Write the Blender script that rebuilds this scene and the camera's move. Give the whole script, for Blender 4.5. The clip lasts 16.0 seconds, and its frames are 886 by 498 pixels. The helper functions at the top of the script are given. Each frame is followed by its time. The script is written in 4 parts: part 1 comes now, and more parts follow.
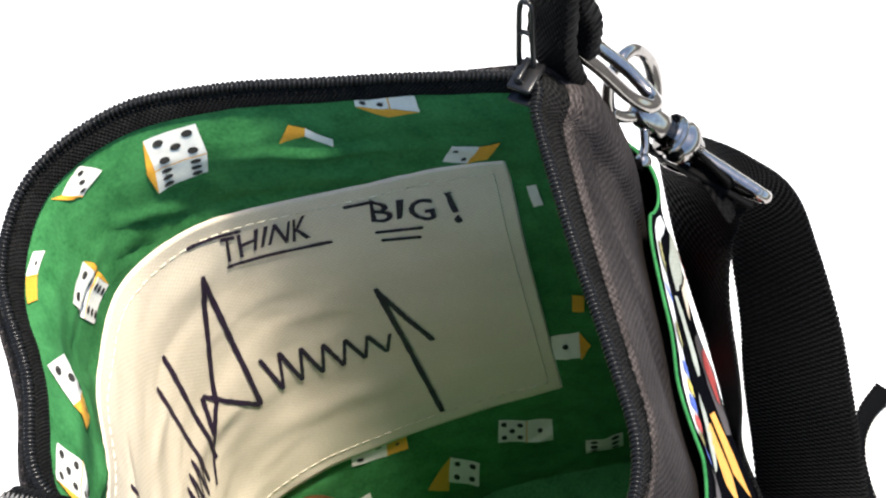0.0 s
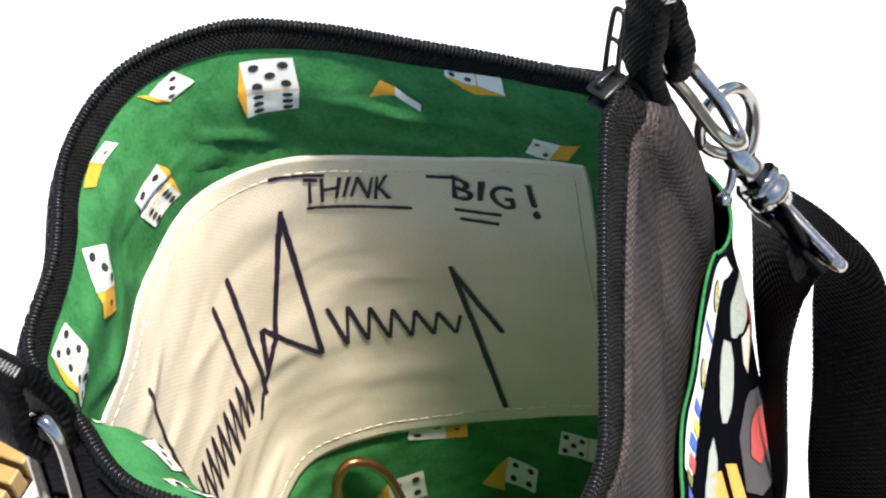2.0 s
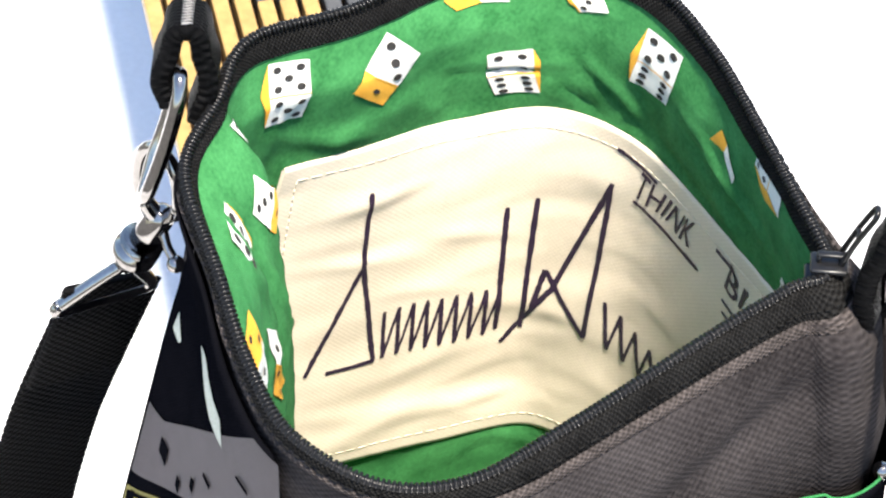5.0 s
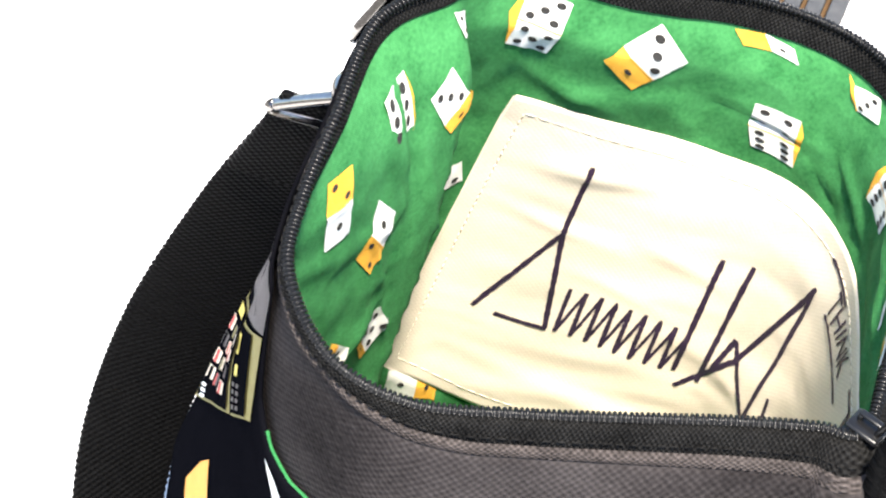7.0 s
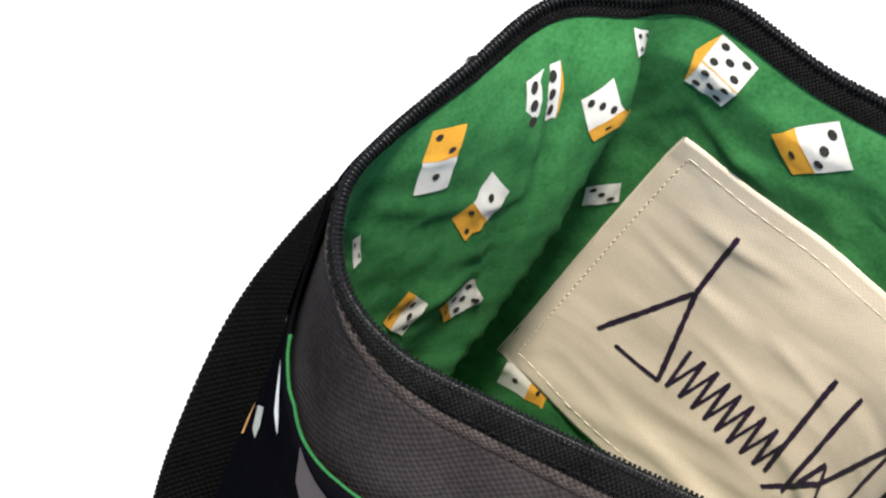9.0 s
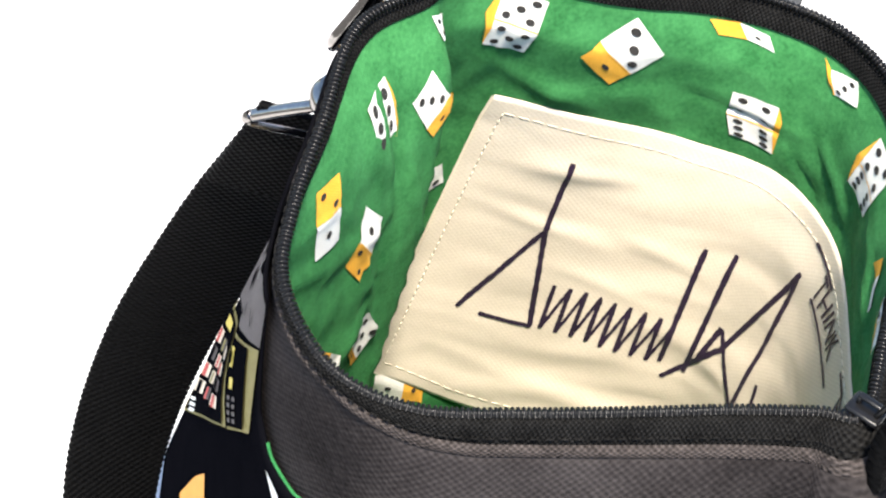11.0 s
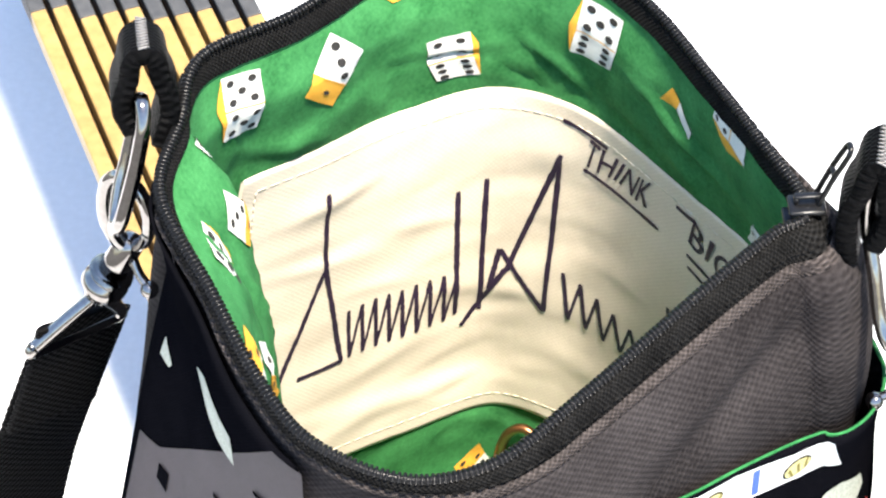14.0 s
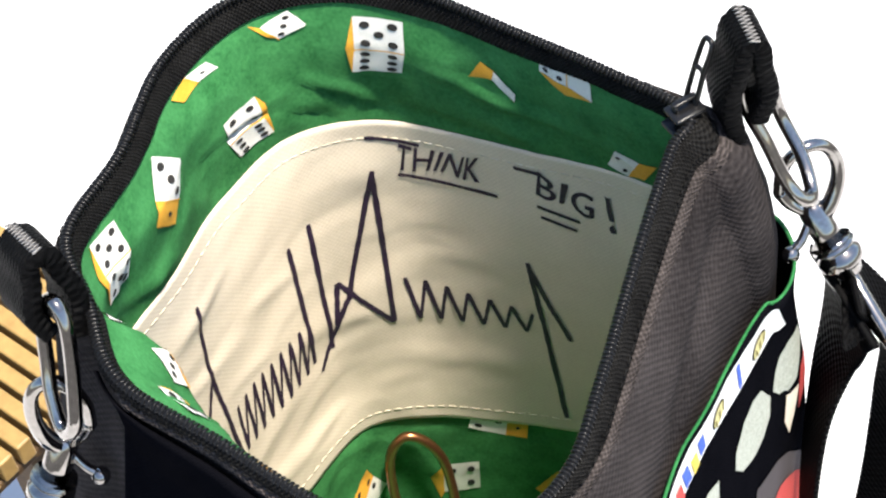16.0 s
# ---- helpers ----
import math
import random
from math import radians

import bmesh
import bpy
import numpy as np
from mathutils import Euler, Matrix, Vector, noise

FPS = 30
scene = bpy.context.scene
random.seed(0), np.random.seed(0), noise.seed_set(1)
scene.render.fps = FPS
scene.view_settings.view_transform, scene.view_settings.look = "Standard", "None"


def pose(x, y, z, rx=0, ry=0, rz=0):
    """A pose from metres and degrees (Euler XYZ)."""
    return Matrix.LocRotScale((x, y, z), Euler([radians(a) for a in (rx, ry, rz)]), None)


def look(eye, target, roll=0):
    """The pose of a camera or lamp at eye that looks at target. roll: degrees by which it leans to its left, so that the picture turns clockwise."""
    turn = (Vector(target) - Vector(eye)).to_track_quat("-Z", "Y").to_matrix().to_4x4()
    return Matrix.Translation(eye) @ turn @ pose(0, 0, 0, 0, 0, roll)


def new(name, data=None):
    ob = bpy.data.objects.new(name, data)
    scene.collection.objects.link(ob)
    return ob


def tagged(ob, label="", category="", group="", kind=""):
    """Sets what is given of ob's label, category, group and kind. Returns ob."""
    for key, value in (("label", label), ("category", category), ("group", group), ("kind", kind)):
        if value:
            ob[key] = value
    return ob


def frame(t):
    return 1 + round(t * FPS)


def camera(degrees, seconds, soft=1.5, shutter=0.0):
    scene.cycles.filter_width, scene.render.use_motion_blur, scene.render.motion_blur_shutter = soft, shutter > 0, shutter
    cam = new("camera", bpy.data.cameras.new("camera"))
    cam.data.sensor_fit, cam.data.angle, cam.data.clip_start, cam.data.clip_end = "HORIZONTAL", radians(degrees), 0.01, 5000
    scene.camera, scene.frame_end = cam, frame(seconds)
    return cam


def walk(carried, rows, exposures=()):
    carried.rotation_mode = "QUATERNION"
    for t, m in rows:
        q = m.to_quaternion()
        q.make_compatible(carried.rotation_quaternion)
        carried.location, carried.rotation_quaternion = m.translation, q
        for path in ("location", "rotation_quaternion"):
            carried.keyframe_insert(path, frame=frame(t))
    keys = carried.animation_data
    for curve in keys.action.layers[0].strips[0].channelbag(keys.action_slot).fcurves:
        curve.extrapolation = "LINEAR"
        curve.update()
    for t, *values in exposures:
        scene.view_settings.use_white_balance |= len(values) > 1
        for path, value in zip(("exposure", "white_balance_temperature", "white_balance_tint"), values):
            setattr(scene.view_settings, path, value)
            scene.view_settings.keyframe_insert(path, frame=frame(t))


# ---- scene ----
cam = camera(19.0, 16.0, soft=2.3)
ROWS = [
    (0.0, -0.2146, -0.2885, 0.8456, 31.78, 12.90, -60.94),
    (0.5, -0.2139, -0.2896, 0.8457, 31.79, 12.93, -60.80),
    (1.0, -0.2088, -0.3070, 0.8398, 32.91, 12.65, -56.94),
    (1.5, -0.1985, -0.3292, 0.8325, 34.27, 12.13, -51.73),
    (2.0, -0.1811, -0.3560, 0.8235, 35.89, 11.28, -45.02),
    (2.5, -0.1594, -0.3803, 0.8158, 37.41, 10.04, -37.79),
    (3.0, -0.1361, -0.4035, 0.8080, 38.82, 8.72, -30.82),
    (3.2, -0.1239, -0.4115, 0.8054, 39.35, 7.71, -27.11),
    (5.3, 0.0633, -0.4667, 0.7793, 43.20, -2.25, 12.39),
    (5.5, 0.0874, -0.4642, 0.7789, 43.16, -3.54, 17.11),
    (6.0, 0.1349, -0.4520, 0.7777, 42.76, -6.15, 26.74),
    (6.5, 0.1616, -0.4422, 0.7776, 42.39, -7.74, 32.51),
    (7.0, 0.1925, -0.4252, 0.7790, 41.53, -9.81, 40.05),
    (7.5, 0.2426, -0.3903, 0.7856, 39.77, -12.65, 52.50),
    (8.0, 0.2719, -0.3557, 0.7937, 37.82, -14.48, 61.98),
    (8.2, 0.2789, -0.3496, 0.7951, 37.55, -14.85, 63.91),
    (9.1, 0.2784, -0.3452, 0.7929, 37.22, -15.47, 65.39),
    (10.3, 0.2338, -0.3998, 0.7847, 40.39, -11.70, 49.27),
    (10.5, 0.2227, -0.4067, 0.7836, 40.71, -11.04, 46.54),
    (11.0, 0.1820, -0.4329, 0.7789, 41.94, -8.92, 37.08),
    (11.5, 0.1491, -0.4490, 0.7758, 42.73, -7.14, 29.85),
    (12.0, 0.1256, -0.4551, 0.7763, 42.93, -5.79, 25.05),
    (12.5, 0.0892, -0.4642, 0.7763, 43.26, -3.78, 17.68),
    (13.0, 0.0563, -0.4692, 0.7775, 43.38, -1.84, 10.97),
    (13.5, 0.0252, -0.4680, 0.7805, 43.16, -0.12, 4.87),
    (14.0, -0.0120, -0.4679, 0.7834, 42.98, 1.75, -2.23),
    (14.5, -0.0425, -0.4588, 0.7893, 42.26, 3.68, -8.88),
    (15.0, -0.0771, -0.4461, 0.7959, 41.37, 5.46, -16.12),
    (15.5, -0.1099, -0.4290, 0.8036, 40.25, 7.25, -23.65),
    (16.0, -0.1382, -0.4098, 0.8109, 39.09, 8.66, -30.50),
]
walk(cam, [(t, pose(x, y, z, rx, ry, rz)) for t, x, y, z, rx, ry, rz in ROWS],
     exposures=[(0.0, 1.36), (3.0, 1.30), (5.5, 1.85), (7.0, 1.98), (7.5, 1.62), (8.0, 0.72), (10.5, 1.05), (11.5, 1.95), (12.5, 2.08), (13.5, 1.90), (14.5, 1.68), (16.0, 1.32)])

# ---- light: a high sun over the front corner of the bag, and the sky ----
SUN_ELEV, SUN_AZ = 71.5, -58.0      # degrees; azimuth from +x towards +y
world = bpy.data.worlds.new("world")
scene.world = world
world.use_nodes = True
wn = world.node_tree.nodes
sky = wn.new("ShaderNodeTexSky")
sky.sky_type, sky.sun_disc = "NISHITA", False
sky.sun_elevation, sky.sun_rotation = radians(SUN_ELEV), radians(90 - SUN_AZ)
wn["Background"].inputs["Strength"].default_value = 0.14
world.node_tree.links.new(sky.outputs["Color"], wn["Background"].inputs["Color"])
sun = new("sun", bpy.data.lights.new("sun", "SUN"))
sun.data.energy, sun.data.angle, sun.data.color = 4.8, radians(6.0), (1.0, 0.92, 0.80)
to_sun = Vector((math.cos(radians(SUN_ELEV)) * math.cos(radians(SUN_AZ)), math.cos(radians(SUN_ELEV)) * math.sin(radians(SUN_AZ)), math.sin(radians(SUN_ELEV))))
sun.matrix_world = look(to_sun * 3, (0, 0, 0))


# ---- materials ----
def material(name, low, high, rough=0.8, metal=0.0, scale=60.0, fine=900.0, bump=0.15, weave=0.0, weave_bump=0.35, sheen=0.0, coords="Object", spec=0.3, stain=0.35, gap_tone=0.72):
    """Two-scale colour variation, fine relief and, for cloth, the crossed threads of a weave with that many threads a metre."""
    m = bpy.data.materials.new(name)
    m.use_nodes = True
    n, l = m.node_tree.nodes, m.node_tree.links
    b = n["Principled BSDF"]
    tc = n.new("ShaderNodeTexCoord")
    co = tc.outputs[coords]
    big, small, mix, ramp = n.new("ShaderNodeTexNoise"), n.new("ShaderNodeTexNoise"), n.new("ShaderNodeMath"), n.new("ShaderNodeMix")
    big.inputs["Scale"].default_value, big.inputs["Detail"].default_value = scale, 4
    small.inputs["Scale"].default_value, small.inputs["Detail"].default_value = fine, 3
    l.new(co, big.inputs["Vector"]), l.new(co, small.inputs["Vector"])
    mix.operation = "MULTIPLY_ADD"
    l.new(small.outputs["Fac"], mix.inputs[0])
    mix.inputs[1].default_value = 1 - stain
    scaled = n.new("ShaderNodeMath")
    scaled.operation, scaled.inputs[1].default_value = "MULTIPLY", stain
    l.new(big.outputs["Fac"], scaled.inputs[0])
    l.new(scaled.outputs[0], mix.inputs[2])
    spread = n.new("ShaderNodeMapRange")
    spread.inputs["From Min"].default_value, spread.inputs["From Max"].default_value = 0.3, 0.7
    l.new(mix.outputs[0], spread.inputs["Value"])
    ramp.data_type = "RGBA"
    ramp.inputs["A"].default_value, ramp.inputs["B"].default_value = (*low, 1), (*high, 1)
    l.new(spread.outputs["Result"], ramp.inputs["Factor"])
    colour, height = ramp.outputs["Result"], small.outputs["Fac"]
    strength = bump
    if weave:
        split, waver, shift = n.new("ShaderNodeSeparateXYZ"), n.new("ShaderNodeTexNoise"), n.new("ShaderNodeVectorMath")
        waver.inputs["Scale"].default_value, waver.inputs["Detail"].default_value = weave * 0.16, 2
        l.new(tc.outputs["UV"], waver.inputs["Vector"])
        shift.operation, shift.inputs[1].default_value = "MULTIPLY_ADD", (0.35 / weave,) * 3
        l.new(waver.outputs["Color"], shift.inputs[0]), l.new(tc.outputs["UV"], shift.inputs[2]), l.new(shift.outputs[0], split.inputs[0])
        waves = []
        for axis in ("X", "Y"):
            k, sn = n.new("ShaderNodeMath"), n.new("ShaderNodeMath")
            k.operation, k.inputs[1].default_value = "MULTIPLY", weave * math.pi
            sn.operation = "SINE"
            l.new(split.outputs[axis], k.inputs[0]), l.new(k.outputs[0], sn.inputs[0])
            waves.append(sn.outputs[0])
        cross, top = n.new("ShaderNodeMath"), n.new("ShaderNodeMath")
        cross.operation = "MULTIPLY"
        l.new(waves[0], cross.inputs[0]), l.new(waves[1], cross.inputs[1])
        top.operation, top.inputs[1].default_value, top.inputs[2].default_value = "MULTIPLY_ADD", 0.5, 0.5
        l.new(cross.outputs[0], top.inputs[0])
        add = n.new("ShaderNodeMath")
        add.operation, add.inputs[1].default_value = "MULTIPLY_ADD", 0.35
        l.new(small.outputs["Fac"], add.inputs[0]), l.new(top.outputs[0], add.inputs[2])
        height, strength = add.outputs[0], weave_bump
        gap = n.new("ShaderNodeMix")
        gap.data_type, gap.blend_type = "RGBA", "MULTIPLY"
        gap.inputs["Factor"].default_value = 1.0
        dark = n.new("ShaderNodeMapRange")
        dark.inputs["To Min"].default_value, dark.inputs["To Max"].default_value = gap_tone, 1.08
        l.new(top.outputs[0], dark.inputs["Value"])
        l.new(colour, gap.inputs["A"]), l.new(dark.outputs["Result"], gap.inputs["B"])
        colour = gap.outputs["Result"]
    l.new(colour, b.inputs["Base Color"])
    bn = n.new("ShaderNodeBump")
    bn.inputs["Strength"].default_value, bn.inputs["Distance"].default_value = strength, 0.0006
    l.new(height, bn.inputs["Height"]), l.new(bn.outputs["Normal"], b.inputs["Normal"])
    b.inputs["Roughness"].default_value, b.inputs["Metallic"].default_value = rough, metal
    b.inputs["Specular IOR Level"].default_value = spec
    if sheen:
        b.inputs["Sheen Weight"].default_value = sheen
        b.inputs["Sheen Roughness"].default_value = 0.4
    return m


GROUND = material("white_table_paint", (0.56, 0.56, 0.555), (0.62, 0.62, 0.615), rough=0.55, scale=6, fine=300, bump=0.05)
# for the unseen ground; dark to deepen reflections and cut bounce light
DARK_SURROUND = material("dark_grey_surround", (0.07, 0.068, 0.065), (0.12, 0.117, 0.112), rough=0.9, scale=3, fine=60, bump=0.3)
GREEN = material("green_cotton", (0.018, 0.108, 0.030), (0.058, 0.236, 0.076), rough=0.9, scale=110, fine=900, weave=2600, weave_bump=0.25, stain=0.55, spec=0.1)
DIE_WHITE = material("white_fabric_print", (0.66, 0.64, 0.58), (0.78, 0.76, 0.70), rough=0.85, scale=120, fine=1800, weave=2400, weave_bump=0.2)
DIE_ORANGE = material("orange_fabric_print", (0.66, 0.30, 0.02), (0.78, 0.40, 0.05), rough=0.85, scale=120, fine=1800, weave=2400, weave_bump=0.2)
DIE_PIP = material("black_fabric_print", (0.012, 0.011, 0.010), (0.030, 0.027, 0.025), rough=0.85, scale=120, fine=1800)
CREAM = material("cream_cotton_canvas", (0.575, 0.495, 0.385), (0.69, 0.605, 0.485), rough=0.9, scale=45, fine=1300, weave=1150, weave_bump=0.08, stain=0.5, gap_tone=0.955)
THREAD = material("cream_thread", (0.56, 0.50, 0.39), (0.66, 0.60, 0.48), rough=0.7, scale=300, fine=3000)
GREY_THREAD = material("grey_thread", (0.16, 0.155, 0.15), (0.26, 0.25, 0.24), rough=0.7, scale=300, fine=3000)
INK = material("purple_black_marker_ink", (0.012, 0.006, 0.016), (0.035, 0.018, 0.045), rough=0.6, scale=200, fine=2500)
CANVAS = material("charcoal_canvas", (0.0060, 0.0054, 0.0057), (0.050, 0.0440, 0.0435), rough=0.95, scale=26, fine=700, weave=850, weave_bump=0.4, stain=0.66, spec=0.015, gap_tone=0.56)
CANVAS_EDGE = material("worn_charcoal_canvas_fold", (0.024, 0.021, 0.020), (0.085, 0.072, 0.068), rough=0.95, scale=90, fine=900, weave=1100, weave_bump=0.7, spec=0.015, gap_tone=0.35)
TAPE = material("black_zipper_tape", (0.003, 0.003, 0.003), (0.022, 0.0215, 0.021), rough=0.9, scale=120, fine=1500, weave=1500, weave_bump=0.9, spec=0.02, gap_tone=0.25)
COIL = material("black_nylon_coil", (0.003, 0.003, 0.0032), (0.008, 0.008, 0.0085), rough=0.28, scale=200, fine=3000, spec=0.14)
WEBBING = material("black_nylon_webbing", (0.0010, 0.0010, 0.0012), (0.0036, 0.0036, 0.0038), rough=0.6, scale=150, fine=2500, weave=800, weave_bump=0.9, spec=0.045, gap_tone=0.5)
STEEL = material("polished_nickel", (0.21, 0.198, 0.187), (0.31, 0.292, 0.275), rough=0.10, metal=1.0, scale=40, fine=600, bump=0.03)
BLACK_METAL = material("black_enamelled_metal", (0.003, 0.003, 0.0033), (0.007, 0.007, 0.0075), rough=0.30, metal=0.0, scale=80, fine=900, bump=0.05)
COPPER = material("brown_copper_wire", (0.20, 0.085, 0.035), (0.33, 0.15, 0.07), rough=0.3, metal=0.9, scale=150, fine=1500, bump=0.05)
PRINT_BLACK = material("black_printed_cotton", (0.0018, 0.002, 0.003), (0.0045, 0.0045, 0.006), rough=0.85, scale=90, fine=1800, weave=2000, weave_bump=0.25, spec=0.0)
PRINT_WHITE = material("white_printed_cotton", (0.62, 0.63, 0.62), (0.78, 0.78, 0.76), rough=0.8, scale=90, fine=1800, weave=2000, weave_bump=0.2)
PRINT_GREY = material("mauve_grey_printed_cotton", (0.038, 0.032, 0.035), (0.064, 0.054, 0.058), rough=0.8, scale=90, fine=1800, weave=2000, weave_bump=0.2)
PRINT_SAGE = material("pale_sage_printed_cotton", (0.24, 0.26, 0.21), (0.46, 0.48, 0.42), rough=0.8, scale=900, fine=1800, weave=2000, weave_bump=0.2)
PRINT_RED = material("red_printed_cotton", (0.35, 0.03, 0.03), (0.50, 0.07, 0.06), rough=0.8, scale=150, fine=1800, weave=2000, weave_bump=0.2)
PRINT_YELLOW = material("yellow_printed_cotton", (0.46, 0.36, 0.05), (0.58, 0.47, 0.10), rough=0.8, scale=150, fine=1800, weave=2000, weave_bump=0.2)
PRINT_STRAW = material("straw_printed_cotton", (0.40, 0.36, 0.14), (0.56, 0.52, 0.26), rough=0.8, scale=500, fine=1800, weave=2000, weave_bump=0.2)
PRINT_AMBER = material("amber_printed_cotton", (0.60, 0.25, 0.03), (0.74, 0.36, 0.06), rough=0.8, scale=150, fine=1800, weave=2000, weave_bump=0.2)
PRINT_BLUE = material("blue_printed_cotton", (0.03, 0.07, 0.35), (0.06, 0.12, 0.48), rough=0.8, scale=150, fine=1800, weave=2000, weave_bump=0.2)
PRINT_OLIVE = material("olive_printed_cotton", (0.12, 0.10, 0.02), (0.22, 0.19, 0.05), rough=0.8, scale=400, fine=1800, weave=2000, weave_bump=0.2)
PRINT_CREAM = material("cream_cotton_canvas", (0.575, 0.495, 0.385), (0.69, 0.605, 0.485), rough=0.9, scale=45, fine=1300, weave=1150, weave_bump=0.08, stain=0.5, gap_tone=0.955)
EDGE_GREEN = material("green_bias_binding", (0.009, 0.078, 0.023), (0.034, 0.175, 0.056), rough=0.9, scale=110, fine=900, weave=2600, weave_bump=0.25, stain=0.55, spec=0.1)
WOOD = material("varnished_yellow_wood", (0.205, 0.124, 0.038), (0.305, 0.196, 0.064), rough=0.45, scale=30, fine=250, bump=0.1, spec=0.4)
# the rack's yellow wood again, a cast shadow put into its colour
WOOD_SHADED = material("shaded_rack_wood", (0.028, 0.029, 0.031), (0.055, 0.055, 0.055), rough=0.7, scale=30, fine=250, bump=0.15)
WOOD_DARK = material("dark_stained_wood", (0.045, 0.024, 0.009), (0.085, 0.048, 0.019), rough=0.7, scale=30, fine=250, bump=0.15)


# ---- building helpers ----
def mesh_object(name, bm, mats, smooth=True):
    me = bpy.data.meshes.new(name)
    bmesh.ops.recalc_face_normals(bm, faces=bm.faces)
    bm.to_mesh(me)
    bm.free()
    for m in mats if isinstance(mats, (list, tuple)) else [mats]:
        me.materials.append(m)
    if smooth:
        me.polygons.foreach_set("use_smooth", [True] * len(me.polygons))
    return new(name, me)


def part(name, bm, mats, parent, label="", smooth=True):
    ob = mesh_object(name, bm, mats, smooth)
    ob.parent = parent
    if label:
        tagged(ob, label)
    return ob


def thing(name, label, category, at=(0, 0, 0), **more):
    ob = new(name)
    ob.empty_display_size = 0.02
    ob.location = at
    return tagged(ob, label, category, **more)


def grid(bm, rows, closed=False, uvs=None, mat=0):
    """Quads through rows of points; rows of the same length. closed joins the last row to the first."""
    layer = bm.loops.layers.uv.verify()
    vs = [[bm.verts.new(p) for p in row] for row in rows]
    n = len(vs)
    for i in range(n if closed else n - 1):
        a, b = vs[i], vs[(i + 1) % n]
        for k in range(len(a) - 1):
            f = bm.faces.new((a[k], b[k], b[k + 1], a[k + 1]))
            f.material_index = mat
            if uvs:
                for loop, (r, c) in zip(f.loops, ((i, k), (i + 1, k), (i + 1, k + 1), (i, k + 1))):
                    loop[layer].uv = uvs(r, c)
    return vs


def tube(bm, path, radius, sides=8, closed=False, flat=1.0, mat=0, up=(0, 0, 1)):
    """A round rod along a path."""
    path = [Vector(p) for p in path]
    n = len(path)
    rows, normal = [], None
    for i, p in enumerate(path):
        a = path[(i - 1) % n] if closed or i else p
        b = path[(i + 1) % n] if closed or i < n - 1 else p
        t = (b - a).normalized()
        if normal is None:
            normal = t.cross(Vector(up))
            if normal.length < 1e-3:
                normal = t.cross(Vector((1, 0, 0)))
        normal = (normal - t * normal.dot(t)).normalized()
        side = t.cross(normal)
        r = radius[i] if isinstance(radius, (list, tuple)) else radius
        rows.append([p + r * (math.cos(2 * math.pi * k / sides) * normal + flat * math.sin(2 * math.pi * k / sides) * side) for k in range(sides + 1)])
    vs = grid(bm, rows, closed, mat=mat)
    if not closed:
        for row in (vs[0], vs[-1]):
            try:
                bm.faces.new(row[:-1]).material_index = mat
            except ValueError:
                pass
    bmesh.ops.remove_doubles(bm, verts=bm.verts, dist=1e-6)


def smooth_path(ctrl, n):
    """Points of an open smooth curve through the control points."""
    c = [np.array(p, float) for p in ctrl]
    c = [2 * c[0] - c[1]] + c + [2 * c[-1] - c[-2]]
    out = []
    for k in range(n):
        x = k / (n - 1) * (len(ctrl) - 1)
        i = min(int(x), len(ctrl) - 2)
        s, (p, q, r, t) = x - i, c[i:i + 4]
        out.append(0.5 * (2 * q + (r - p) * s + (2 * p - 5 * q + 4 * r - t) * s * s + (3 * q - p - 3 * r + t) * s ** 3))
    return out


def box(bm, lo, hi, bevel=0.0, mat=0):
    g = bmesh.ops.create_cube(bm, size=1.0, matrix=Matrix.LocRotScale([(a + b) / 2 for a, b in zip(lo, hi)], None, [b - a for a, b in zip(lo, hi)]))
    faces = {f for v in g["verts"] for f in v.link_faces}
    for f in faces:
        f.material_index = mat
    if bevel:
        bmesh.ops.bevel(bm, geom=list({e for f in faces for e in f.edges}), offset=bevel, segments=2, affect="EDGES", profile=0.5)


# ---- the bag's shape: a loop round the mouth that eases into a longer, flatter base ----
RIM = 0.300          # height of the mouth over the table
DEEP = 0.212         # depth over which the walls ease into the base
BACK_X = (-0.0790, -0.0746, -0.0696, -0.0454, -0.0205, 0.0080, 0.0348, 0.0516, 0.0639, 0.0740)
BACK_Y = (-0.0017, 0.0241, 0.0470, 0.0690, 0.0970, 0.1080, 0.0976, 0.0758, 0.0486, 0.0209)
FRONT_X = (0.0835, 0.0744, 0.0587, 0.0407, 0.0212, 0.0005, -0.0203, -0.0424, -0.0552, -0.0663)
FRONT_Y = (-0.0043, -0.0110, -0.0246, -0.0408, -0.0592, -0.0770, -0.0837, -0.0745, -0.0554, -0.0309)
RIM_Z = (0.0083, 0.0086, 0.0092, 0.0029, -0.0028, -0.0051, -0.0056, -0.0073, -0.0074, -0.0051, -0.0062, -0.0072, -0.0081, -0.0101, -0.0110, -0.0112, -0.0074, -0.0031, -0.0008, 0.0039)
MOUTH = np.array([(x, y, z) for x, y, z in zip(BACK_X + FRONT_X, BACK_Y + FRONT_Y, RIM_Z)])


def base_loop(left, full):
    """The loop at the bag's base: between a lozenge and an oval, fuller towards the back of the hanger end."""
    pts = []
    for i in range(20):
        a = math.pi * i / 10
        ex, ey = -math.cos(a), math.sin(a)
        k = i % 10
        rx = (-1 + k / 5) * (1 if i < 10 else -1)
        ry = (1 - abs(1 - k / 5)) * (1 if i < 10 else -1)
        e = 0.4 + full * (1 - abs(i - 2) / 3 if i < 5 else 0.0)
        x, y = e * ex + (1 - e) * rx, e * ey + (1 - e) * ry
        pts.append(((0.096 if x > 0 else left) * x + 0.002, (0.098 if y > 0 else 0.088) * y + 0.004, 0.0))
    return np.array(pts)


BASE = base_loop(0.121, 0.0)
